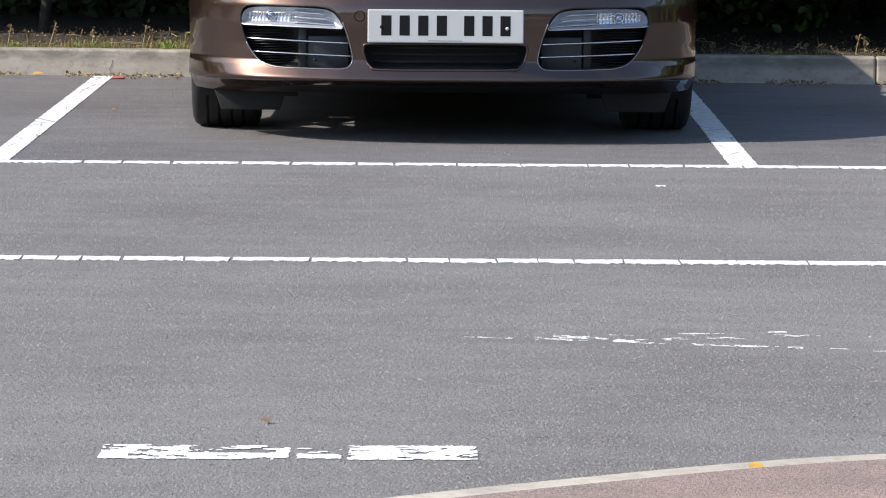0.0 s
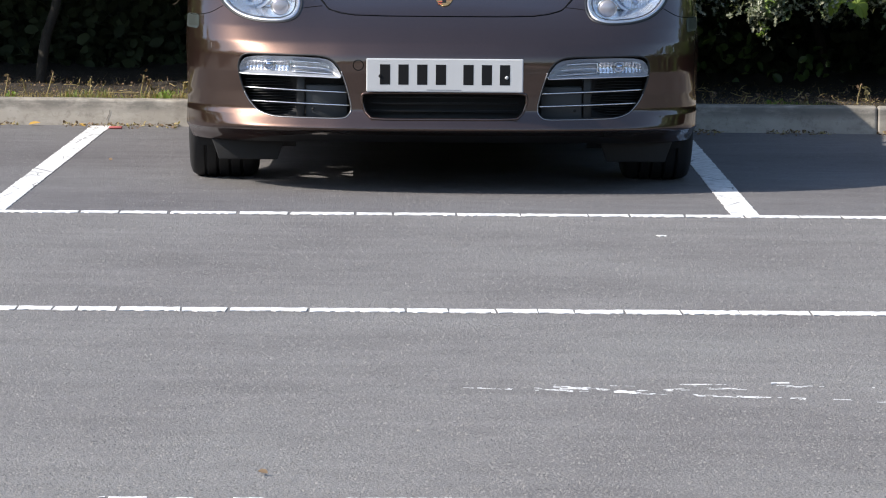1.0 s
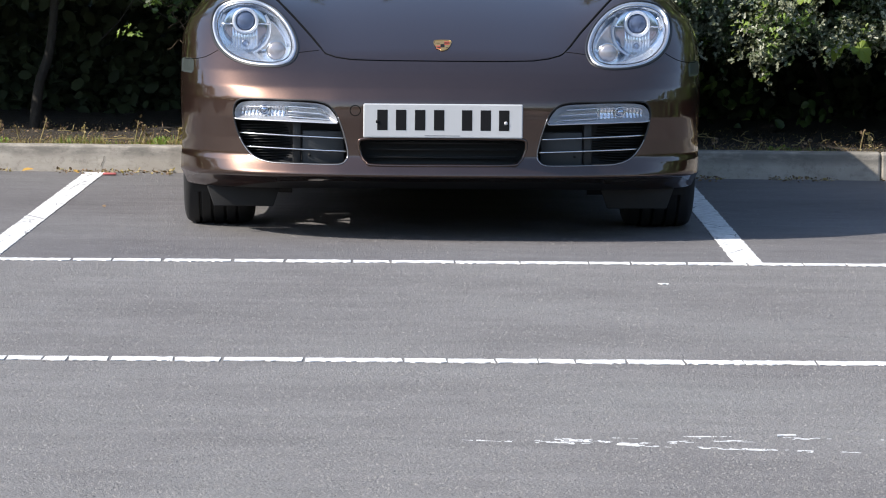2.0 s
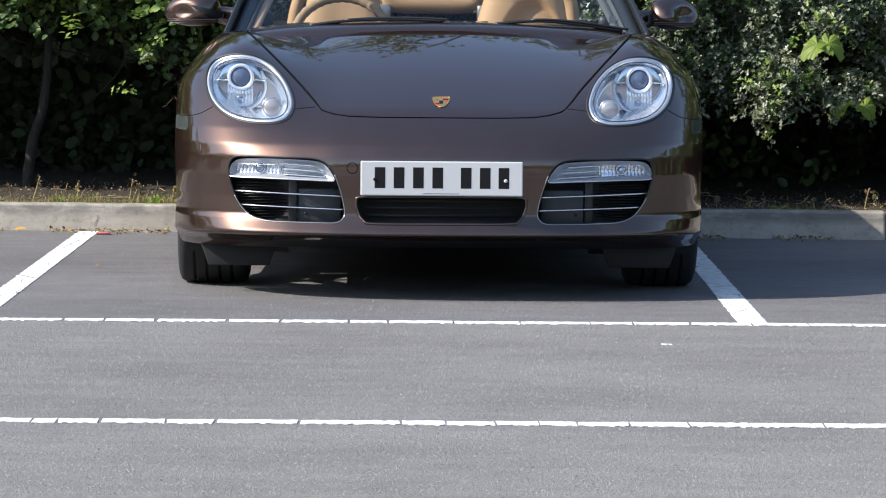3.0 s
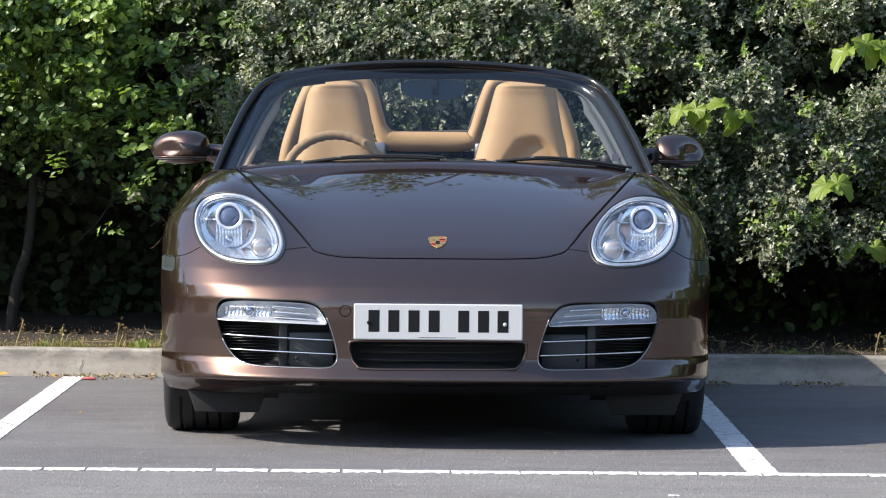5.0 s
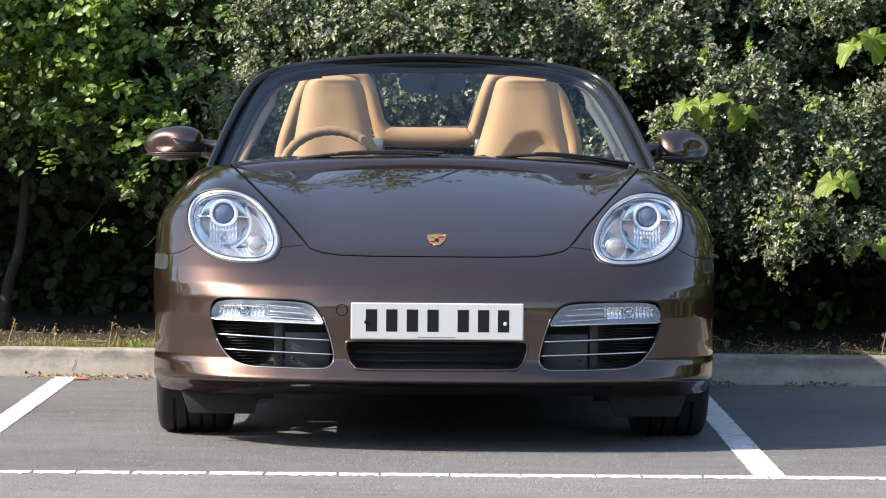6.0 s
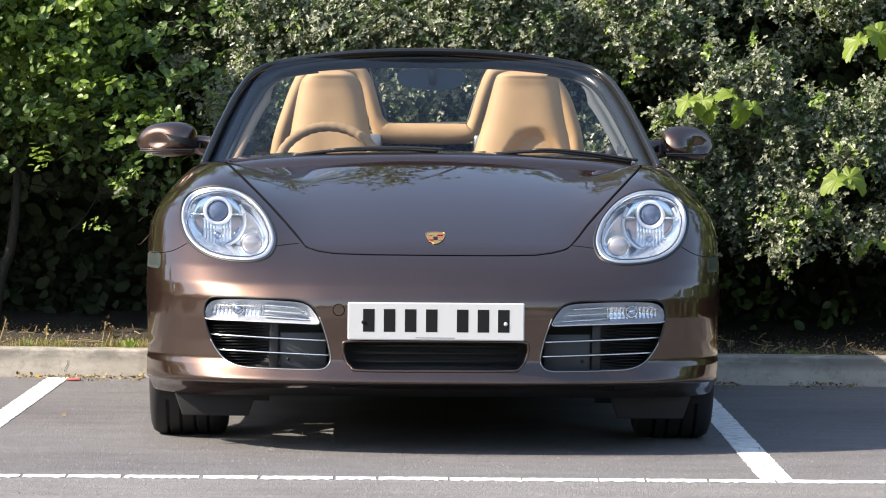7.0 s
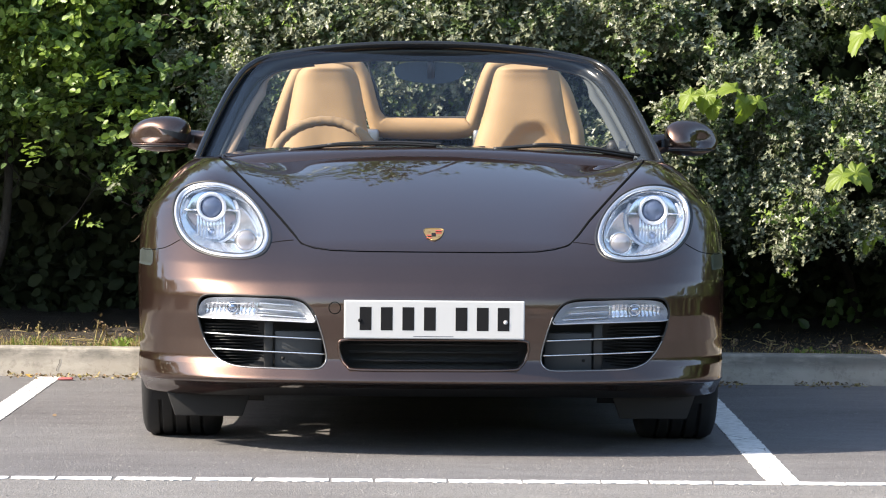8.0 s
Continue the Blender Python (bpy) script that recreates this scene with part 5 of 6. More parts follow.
def scatter(name, template, places, outward, sizes, mats, slots, tilt=0.7, rng=None, face=0.65, droop=0.25):
    """One mesh of many leaves. outward: the way each leaf's face tends to look."""
    tv, tf = template
    n = len(places)
    rng = rng or np.random.default_rng(1)
    nrm = outward * face + rng.normal(0, tilt, (n, 3))
    nrm /= np.linalg.norm(nrm, axis=1)[:, None]
    tip = rng.normal(0, 1, (n, 3)) + outward * 0.5 - (0, 0, droop)
    tip -= nrm * (tip * nrm).sum(1)[:, None]
    tip /= np.linalg.norm(tip, axis=1)[:, None] + 1e-9
    side = np.cross(tip, nrm)
    basis = np.stack([side, tip, nrm], 1) * sizes[:, None, None]
    verts = (np.einsum("kc,ncd->nkd", tv, basis) + places[:, None]).reshape(-1, 3)
    k = len(tv)
    loops_one = np.concatenate([np.array(f) for f in tf])
    counts = np.array([len(f) for f in tf])
    loops = (loops_one[None] + (np.arange(n) * k)[:, None]).ravel()
    totals = np.tile(counts, n)
    starts = np.r_[0, np.cumsum(totals)[:-1]]
    me = bpy.data.meshes.new(name)
    me.vertices.add(len(verts))
    me.vertices.foreach_set("co", verts.ravel())
    me.loops.add(len(loops))
    me.loops.foreach_set("vertex_index", loops.astype(np.int32))
    me.polygons.add(len(totals))
    me.polygons.foreach_set("loop_start", starts.astype(np.int32))
    me.polygons.foreach_set("material_index", np.repeat(slots, len(tf)).astype(np.int32))
    for mt in mats:
        me.materials.append(mt)
    me.update(calc_edges=True)
    me.validate()
    return me


def hem(x):
    """The height of the hedge's ragged lower edge."""
    side = min(1.0, max(0.0, (-x - 0.7) / 0.6))
    return 0.40 + 0.24 * side + 0.16 * min(1.0, max(0.0, (-x - 1.25) / 0.2)) + 0.075 * min(1.0, max(0.0, (x - 0.85) / 0.15)) + 0.07 * noise.noise((x * 2.6, 5.0, 0.0)) + 0.05 * noise.noise((x * 7, 9.0, 0.0))


def bough(rng, centre, radii, shoots, per, length, lit=(-0.45, -0.42, 0.68)):
    """Places for the leaves of one leafy bough: shoots that stand out of a lump, with leaves along each."""
    places, outs, tone = [], [], []
    for _ in range(shoots):
        d = rng.normal(0, 1, 3) + (-0.25, -0.75, 0.35)
        d /= np.linalg.norm(d)
        start = centre + d * radii * rng.uniform(0.55, 1.0)
        way = d * 0.8 + rng.normal(0, 0.45, 3) + (0, 0, 0.25)
        way /= np.linalg.norm(way)
        m = rng.integers(per[0], per[1])
        t = np.linspace(0, 1, m)[:, None]
        p = start + way * t * length * rng.uniform(0.5, 1.3) + rng.normal(0, length * 0.10, (m, 3)) - np.array([0, 0, 0.02]) * t * t
        places.append(p)
        outs.append(np.tile(np.array(lit) + d * 0.30, (m, 1)))
        tone.append(np.full(m, rng.random()))
    return np.concatenate(places), np.concatenate(outs), np.concatenate(tone)


def spray(rng, x, y, z, wide, climb, bright):
    """One level spray: side shoots along a branch, all their leaves facing much the same way."""
    face = np.array([-0.30, -0.42, 0.80]) + rng.normal(0, 0.16, 3)
    places, tone = [], []
    for _ in range(max(4, int(wide * 62))):
        u = rng.uniform(-1, 1)
        start = np.array([x + u * wide, y + rng.normal(0, 0.03), z + u * climb + 0.02 * math.cos(u * 5 + x * 9)])
        way = np.array([rng.normal(0, 0.7), rng.normal(-0.5, 0.4), rng.normal(0.05, 0.28)])
        way /= np.linalg.norm(way)
        m = rng.integers(6, 11)
        t = np.linspace(0, 1, m)[:, None]
        side = np.cross(way, face) * np.where(np.arange(m) % 2, 1, -1)[:, None] * 0.012
        places.append(start + way * t * rng.uniform(0.05, 0.11) + side + rng.normal(0, 0.006, (m, 3)) - np.array([0, 0, 0.025]) * t * t)
        tone.append(np.full(m, 0.5 + (0.25 if rng.random() > bright else -0.25)))
    p = np.concatenate(places)
    return p, np.tile(face, (len(p), 1)), np.concatenate(tone)


def boughs(rng, count, x0, x1, z0, z1, front, depth, size, shoots, per, length, accept=None):
    got = []
    made = 0
    while made < count:
        x, z = rng.uniform(x0, x1), rng.uniform(z0, z1)
        made += 1
        r = rng.uniform(*size)
        if z - r * 0.35 < hem(x) or (accept and not accept(x, z, rng)):
            continue
        y = front - 0.077 * x + depth * rng.random() ** 1.2 - 0.12 * noise.noise((x * 1.3, z * 1.7, 4.0))
        got.append(bough(rng, np.array([x, y, z]), np.array([r * 1.25, r * 0.8, r]), shoots, per, length))
    return [np.concatenate(k) for k in zip(*got)]


def hedge():
    rng = np.random.default_rng(11)
    bed = thing("hedge", "tall mixed hedge of hawthorn and broad-leaved shrubs in sun, dark beneath", "hedge", kind="stuff", at=pose(0.0, -0.3718, 0.0276) @ Matrix.Scale(0.974, 4))
    # small grey-green lobed leaves over the middle and the right, with dark hollows between the boughs
    gaps = ((1.55, 1.18, 0.18, 0.085), (1.44, 1.35, 0.16, 0.065), (1.20, 1.26, 0.12, 0.05), (1.40, 1.12, 0.07, 0.05), (1.16, 0.80, 0.09, 0.05), (1.0, 1.33, 0.065, 0.04), (1.36, 0.57, 0.10, 0.04), (1.66, 0.62, 0.11, 0.05))
    open_here = lambda x, z, holes: all(((x - a) / c) ** 2 + ((z - b) / d) ** 2 > 1 for a, b, c, d in holes)
    hollow = lambda x, z, g: noise.noise((x * 2.3 + 5, z * 2.7, 0.7)) > -0.26 and open_here(x, z, gaps) and x > -0.95 + 0.25 * g.normal()
    p, o, w = boughs(rng, 340, -1.3, 2.6, 0.40, 1.75, 4.78, 0.48, (0.05, 0.12), 26, (9, 15), 0.085, hollow)
    near = lambda x, z, g: (noise.noise((x * 2.9, z * 3.3, 3.1)) > 0.02 or abs(x - 0.05) < 0.32 or (-0.75 < x < -0.3 and z > 1.2) or (x > 1.3 and 0.83 < z < 1.08) or z < 0.66) and open_here(x, z, gaps)
    p2, o2, w2 = boughs(rng, 500, -0.85, 2.1, 0.40, 1.50, 4.58, 0.16, (0.04, 0.09), 22, (8, 14), 0.08, near)
    p, o, w = np.r_[p, p2], np.r_[o, o2], np.r_[w, w2]
    slots = np.where(w < 0.66, 0, np.where(w < 0.972, 1, 2))
    size = rng.uniform(0.018, 0.031, len(p))
    me = scatter("hawthorn_leaves", LOBED, p, o, size, [LEAF_GREY, LEAF_MID, LEAF_FRESH], slots, 0.42, rng)
    tagged(child("hawthorn_leaves", me, bed, "small lobed grey-green leaves"), kind="stuff")
    # the same hawthorn further along
    p, o, w = boughs(rng, 300, 2.3, 6.5, 0.45, 2.0, 4.60, 0.40, (0.07, 0.15), 14, (8, 13), 0.12)
    me = scatter("hawthorn_leaves", LOBED, p, o, rng.uniform(0.034, 0.060, len(p)), [LEAF_GREY, LEAF_MID, LEAF_FRESH], np.where(w < 0.20, 0, np.where(w < 0.50, 1, 2)), 0.42, rng)
    tagged(child("hawthorn_leaves", me, bed, "small lobed grey-green leaves"), kind="stuff")
    # broader bright leaves at one end
    dark = ((-1.19, 1.18, 0.08, 0.055), (-1.61, 1.12, 0.12, 0.07), (-1.15, 1.37, 0.10, 0.05), (-1.01, 1.31, 0.11, 0.055), (-0.95, 1.20, 0.08, 0.055), (-1.38, 0.94, 0.20, 0.05), (-1.54, 0.75, 0.13, 0.05), (-1.24, 0.77, 0.10, 0.05))
    leafy = lambda x, z, g: x < -0.92 + 0.25 * g.normal() and noise.noise((x * 2.1 + 8, z * 2.6, 0.2)) > (0.10 if x > -1.3 or z < 1.06 else -0.15) and open_here(x, z, dark)
    p, o, w = boughs(rng, 200, -3.0, -0.70, 0.55, 1.75, 4.80, 0.60, (0.05, 0.12), 14, (9, 15), 0.13, leafy)
    slots = np.where(w < 0.66, 0, 1)
    size = rng.uniform(0.024, 0.042, len(p))
    me = scatter("broad_leaves", SCALLOPED, p, o, size, [LEAF_BROAD, LEAF_FRESH], slots, 0.62, rng)
    tagged(child("broad_leaves", me, bed, "broad glossy green leaves"), kind="stuff")
    p, o, w = boughs(rng, 46, -1.88, -1.30, 1.18, 1.50, 4.37, 0.26, (0.03, 0.06), 12, (8, 13), 0.11)
    low = [spray(rng, x, y - 0.077 * x, z, wide, climb, 0.45) for x, y, z, wide, climb in ((-1.62, 4.42, 1.02, 0.08, 0.03), (-1.33, 4.40, 1.10, 0.16, 0.05), (-1.12, 4.42, 0.98, 0.13, -0.02), (-1.22, 4.44, 0.90, 0.10, 0.03), (-1.00, 4.44, 1.14, 0.10, 0.02), (-1.02, 4.45, 0.86, 0.08, 0.0))]
    p2, o2, w2 = [np.concatenate(k) for k in zip(*low)]
    p, o, w = np.r_[p, p2], np.r_[o, o2], np.r_[w, 1 - w2]
    me = scatter("broad_leaves", SCALLOPED, p, o, rng.uniform(0.026, 0.044, len(p)), [LEAF_BROAD, LEAF_FRESH], np.where(w < 0.26, 0, 1), 0.4, rng)
    tagged(child("broad_leaves", me, bed, "bright young broad leaves"), kind="stuff")
    # shaded broad leaves between the sprays
    m = 2600
    x = rng.uniform(-2.4, -0.75, m)
    q = np.c_[x, 4.95 - 0.077 * x + 0.45 * rng.random(m), rng.uniform(0.6, 1.7, m)]
    q = q[[b > hem(a) - 0.02 and (open_here(a, b, dark) or rng.random() < 0.4) for a, _, b in q]]
    m = len(q)
    me = scatter("shaded_leaves", SCALLOPED, q, np.tile((-0.1, -0.7, 0.4), (m, 1)), rng.uniform(0.032, 0.052, m), [LEAF_BROAD], np.zeros(m), 0.6, rng)
    tagged(child("shaded_leaves", me, bed), kind="stuff")
    # level sprays of fresh leaves that catch the sun
    sprays = ((-1.68, 1.38, 0.12, 0.02), (-1.62, 1.30, 0.12, 0.0), (-1.46, 1.37, 0.12, 0.03), (-1.64, 1.20, 0.09, 0.02), (-1.58, 1.35, 0.17, 0.02), (-1.50, 1.40, 0.15, 0.04), (-1.66, 1.26, 0.10, 0.03), (-1.38, 0.98, 0.10, 0.0), (-1.42, 1.29, 0.14, -0.03), (-1.20, 1.26, 0.20, 0.03), (-1.39, 1.10, 0.15, 0.10), (-1.54, 0.99, 0.09, 0.0), (-1.56, 0.82, 0.06, -0.08), (-1.21, 0.79, 0.07, 0.02), (-1.07, 1.03, 0.12, -0.02), (-1.22, 1.04, 0.11, 0.05))
    fresh = [spray(rng, x, 4.58 - 0.077 * x, z, wide, climb, 0.58) for x, z, wide, climb in sprays]
    for _ in range(36):
        x, z = rng.uniform(-2.5, -0.80), rng.uniform(0.80, 1.55)
        if open_here(x, z, dark):
            fresh.append(spray(rng, x, 4.66 - 0.077 * x + 0.22 * rng.random(), z, rng.uniform(0.06, 0.14), rng.normal(0, 0.03), 0.08))
    p, o, w = [np.concatenate(k) for k in zip(*fresh)]
    me = scatter("spray_leaves", SCALLOPED, p, o, rng.uniform(0.024, 0.044, len(p)), [LEAF_FRESH, LEAF_BROAD], np.where(w < 0.5, 0, 1), 0.20, rng, 0.65, 0.1)
    tagged(child("spray_leaves", me, bed, "level sprays of green leaves in the sun"), kind="stuff")
    # pale yellow-green shoots among the hawthorn
    pale = [bough(rng, np.array((x, 4.46 - 0.077 * x, z)), np.array([r, 0.03, r * 0.6]), k, (5, 8), 0.05) for x, z, r, k in ((1.485, 1.06, 0.035, 5), (1.58, 0.867, 0.05, 4), (1.26, 1.22, 0.03, 3), (1.21, 1.285, 0.03, 3), (1.46, 0.60, 0.10, 9), (1.33, 0.61, 0.08, 7), (0.78, 0.80, 0.05, 4), (1.46, 0.80, 0.04, 3), (0.73, 1.19, 0.04, 4), (-1.24, 0.66, 0.05, 4), (-1.32, 0.55, 0.03, 2), (-1.20, 0.72, 0.05, 4))]
    p, o, w = [np.concatenate(k) for k in zip(*pale)]
    me = scatter("pale_leaves", LOBED, p, o, rng.uniform(0.022, 0.036, len(p)), [LEAF_FRESH, LEAF_GREY], np.where(w < 0.65, 0, 1), 0.4, rng)
    tagged(child("pale_leaves", me, bed, "yellow-green young shoots"), kind="stuff")
    # sparse leaves in the hollows behind
    m = 9000
    x, z = rng.uniform(-2.6, 2.6, m), rng.uniform(0.5, 1.8, m)
    p = np.c_[x, 5.05 - 0.077 * x + 0.35 * rng.random(m), z]
    p = p[[b > hem(a) + 0.03 and (open_here(a, b, gaps + dark) or rng.random() < 0.3) for a, b in zip(x, z)]]
    m = len(p)
    me = scatter("hollow_leaves", LOBED, p, np.tile((-0.3, -0.5, 0.6), (m, 1)), rng.uniform(0.022, 0.04, m), [LEAF_MID], np.zeros(m), 0.7, rng)
    tagged(child("hollow_leaves", me, bed), kind="stuff")
    # the rest of the hedge, higher up and to the sides
    far = lambda x, z, g: abs(x) > 2.3 or z > 1.75
    p, o, w = boughs(rng, 560, -14, 14, 0.55, 2.12, 4.95, 0.7, (0.16, 0.34), 16, (5, 9), 0.22, far)
    me = scatter("outer_leaves", OVAL, p, o, rng.uniform(0.075, 0.14, len(p)), [LEAF_MID, LEAF_BROAD, LEAF_FRESH], np.where(w < 0.2, 0, np.where(w < 0.65, 1, 2)), 0.5, rng)
    tagged(child("outer_leaves", me, bed), kind="stuff")
    # loose branches that stand above the hedge
    thin = lambda x, z, g: noise.noise((x * 1.7, z * 1.1, 2.2)) > -0.30 + 0.55 * (z - 2.2) - 0.10 * min(abs(x), 2.5) + 0.22 * (x < 0.1)
    p, o, w = boughs(rng, 1500, -7, 7, 1.95, 3.3, 5.2, 0.9, (0.06, 0.14), 8, (6, 10), 0.22, thin)
    me = scatter("crown_leaves", OVAL, p, o, rng.uniform(0.035, 0.065, len(p)), [LEAF_MID, LEAF_BROAD], np.where(w < 0.4, 0, 1), 0.5, rng)
    tagged(child("crown_leaves", me, bed, "loose leafy branches above the hedge"), kind="stuff")
    for i in range(14):
        x, lean = rng.uniform(-6, 6), rng.normal(0, 0.35)
        y = 5.6 - 0.077 * x
        v, f = sweep(spline([(x, y, 1.2), (x + lean * 0.3, y, 2.1), (x + lean * 0.9, y - 0.1, 2.9), (x + lean * 1.4, y + 0.05, 3.4)], 5), np.linspace(0.03, 0.006, 16), np.linspace(0.03, 0.006, 16), 6)
        child("branch", mesh_of("branch", v, f, BARK), bed)
    # foliage deep inside and at the back, down to the ground, its shade put into the colour
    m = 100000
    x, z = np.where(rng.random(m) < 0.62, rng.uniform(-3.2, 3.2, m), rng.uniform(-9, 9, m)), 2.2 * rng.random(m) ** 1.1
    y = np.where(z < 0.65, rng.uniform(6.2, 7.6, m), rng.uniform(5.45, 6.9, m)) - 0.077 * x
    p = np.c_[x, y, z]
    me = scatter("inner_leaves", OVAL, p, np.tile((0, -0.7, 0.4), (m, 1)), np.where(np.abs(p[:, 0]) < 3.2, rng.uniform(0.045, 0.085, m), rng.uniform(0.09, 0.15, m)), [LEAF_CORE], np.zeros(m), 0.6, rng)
    tagged(child("inner_leaves", me, bed, "inner foliage with the shade put into its leaf colour"), kind="stuff")
    # dim low plants in the shade under the hedge
    m = 84
    q = np.concatenate([rng.normal(c, (0.08, 0.06, 0.07), (k, 3)) for c, k in (((1.28, 5.55, 0.27), 46), ((1.62, 5.4, 0.20), 22), ((1.03, 5.6, 0.30), 16))])
    me = scatter("undergrowth", SCALLOPED, q, np.tile((-0.1, -0.7, 0.5), (m, 1)), rng.uniform(0.030, 0.055, m), [LEAF_BROAD], np.zeros(m), 0.5, rng)
    tagged(child("undergrowth", me, bed, "dim green plants under the hedge"), kind="stuff")
    # bare brown twigs at the hedge's lower edge
    for i in range(22):
        x, z = rng.normal(-1.13, 0.05), rng.uniform(0.50, 0.76)
        d = np.array([rng.normal(0.05, 0.5), rng.normal(-0.1, 0.2), rng.normal(-0.3, 0.6)])
        pts = [np.array([x, 4.60 + rng.uniform(0, 0.2), z]) + d * k * 0.026 + rng.normal(0, 0.004, 3) for k in range(4)]
        v, f = sweep(spline(pts, 3), np.linspace(0.0018, 0.0008, 10), np.linspace(0.0018, 0.0008, 10), 5)
        child("twig", mesh_of("twig", v, f, DRY_TWIG), bed)
    # twigs that show between the leaves
    for i in range(60):
        x, z = rng.uniform(-2.0, 2.2), rng.uniform(0.5, 1.5)
        y = 4.9 - 0.077 * x + rng.uniform(0.0, 0.3)
        d = np.array([rng.normal(0, 0.7), rng.normal(-0.15, 0.3), rng.normal(0.35, 0.4)])
        pts = [np.array([x, y, z]) + d * k * 0.12 + rng.normal(0, 0.012, 3) for k in range(4)]
        v, f = sweep(spline(pts, 3), np.linspace(0.004, 0.0015, 10), np.linspace(0.004, 0.0015, 10), 5)
        child("twig", mesh_of("twig", v, f, BARK), bed)
    # thin stems under the hedge
    for x, y, lean, r in ((-1.80, 5.25, 0.06, 0.026), (-2.3, 5.5, 0.1, 0.03), (1.75, 6.0, -0.08, 0.022), (2.3, 5.4, 0.0, 0.03), (0.6, 5.9, 0.05, 0.03), (-0.5, 5.8, 0.0, 0.03)):
        pts = [(x, y, 0.02), (x + lean * 0.4, y, 0.28), (x + lean * 1.2, y + 0.02, 0.45), (x + lean * 1.5, y + 0.05, 0.70), (x + lean * 1.3, y + 0.15, 0.95)]
        v, f = sweep(spline(pts, 6), np.linspace(r, r * 0.6, 25), np.linspace(r, r * 0.6, 25), 9)
        child("stem", mesh_of("stem", v, f, BARK), bed)
    return bed


hedge()


def lime_leaf(at, size, tip, parent, seed):
    """A broad toothed leaf, folded along its rib, with a drooping tip and wavy edges."""
    rng = np.random.default_rng(seed)
    n, rings = 60, 5
    verts, faces = [(0, 0, 0)], []
    sway, ph = rng.uniform(-0.25, 0.25), rng.uniform(0, 6)
    for k in range(1, rings + 1):
        ring = k / rings
        for i in range(n):
            t = 2 * math.pi * i / n
            lobes = 0.50 + 0.022 * math.cos(3 * t) + 0.012 * math.cos(5 * t) + 0.07 * math.cos(t) - 0.14 * math.exp(-((t - math.pi) / 0.35) ** 2)
            teeth = 0.060 * (((i * 7 // 4) % 3) / 2 - 0.5) * ring**3
            r = (lobes + teeth) * ring
            x, y = r * math.sin(t) * 1.08, r * math.cos(t)
            z = 0.34 * abs(x) ** 1.3 - 1.25 * max(0.0, y + 0.1) ** 2 - 0.75 * max(0.0, abs(x) - 0.25) ** 1.5 + 0.075 * math.sin(6 * t + ph) * ring**2 + 0.03 * math.sin(11 * t + 2 * ph) * ring + sway * x * y
            verts.append((x, y, z))
    for i in range(n):
        j = (i + 1) % n
        faces.append((0, 1 + j, 1 + i))
        for k in range(rings - 1):
            a = 1 + k * n
            faces.append((a + i, a + j, a + n + j, a + n + i))
    ob = child("leaf", mesh_of("leaf", verts, faces, LEAF_LIME), parent)
    along = Vector(tip).normalized()
    face = Vector((-0.25 + rng.normal(0, 0.35), -0.42 + rng.normal(0, 0.2), 0.85))
    face = (face - along * face.dot(along)).normalized()
    ob.matrix_basis = Matrix.Translation(at) @ Matrix((along.cross(face), along, face)).transposed().to_4x4() @ Matrix.Diagonal((size, size, size, 1))


def vine():
    """Each leaf: across, up, size, and the way its tip points."""
    sprigs = (
        (3.68, ((0.926, 1.052, 0.102, (-1.0, -0.3, -0.35)), (0.984, 1.056, 0.098, (-0.5, -0.4, -0.6)), (1.005, 1.020, 0.092, (-0.35, -0.3, -0.9)), (1.087, 1.080, 0.102, (-0.6, -0.4, 0.25)), (1.127, 1.022, 0.115, (0.15, -0.3, -1.0)), (1.172, 1.034, 0.080, (0.9, -0.2, -0.2)))),
        (3.66, ((1.558, 1.286, 0.140, (-0.9, -0.3, -0.25)), (1.635, 1.312, 0.145, (0.5, -0.4, -0.5)), (1.70, 1.30, 0.12, (0.8, -0.3, -0.6)))),
        (3.66, ((1.488, 0.768, 0.125, (-0.8, -0.4, -0.15)), (1.532, 0.776, 0.125, (0.9, -0.4, -0.25)))),
        (3.90, ((1.62, 0.53, 0.10, (-0.7, -0.4, -0.3)), (1.70, 0.52, 0.10, (0.6, -0.4, -0.4)))),
        (3.85, ((0.945, 0.560, 0.080, (0.9, -0.3, 0.1)),)),
    )
    for k, (y, leaves) in enumerate(sprigs):
        v = thing("vine_sprig", "sprig of broad lime-green leaves hanging on the hedge", "plant", group="lime sprigs on the hedge")
        stem = [(x, y + 0.02, z) for x, z, *_ in leaves] + [(leaves[-1][0] + 0.08, y + 0.22, leaves[-1][1] + 0.03)]
        vv, ff = sweep(spline(stem, 4), 0.0025, 0.0025, 5)
        child("stem", mesh_of("stem", vv, ff, GREEN_BLADE), v)
        for q, (x, z, size, tip) in enumerate(leaves):
            lime_leaf((x, y, z), size * 0.84, tip, v, 10 * k + q)


vine()


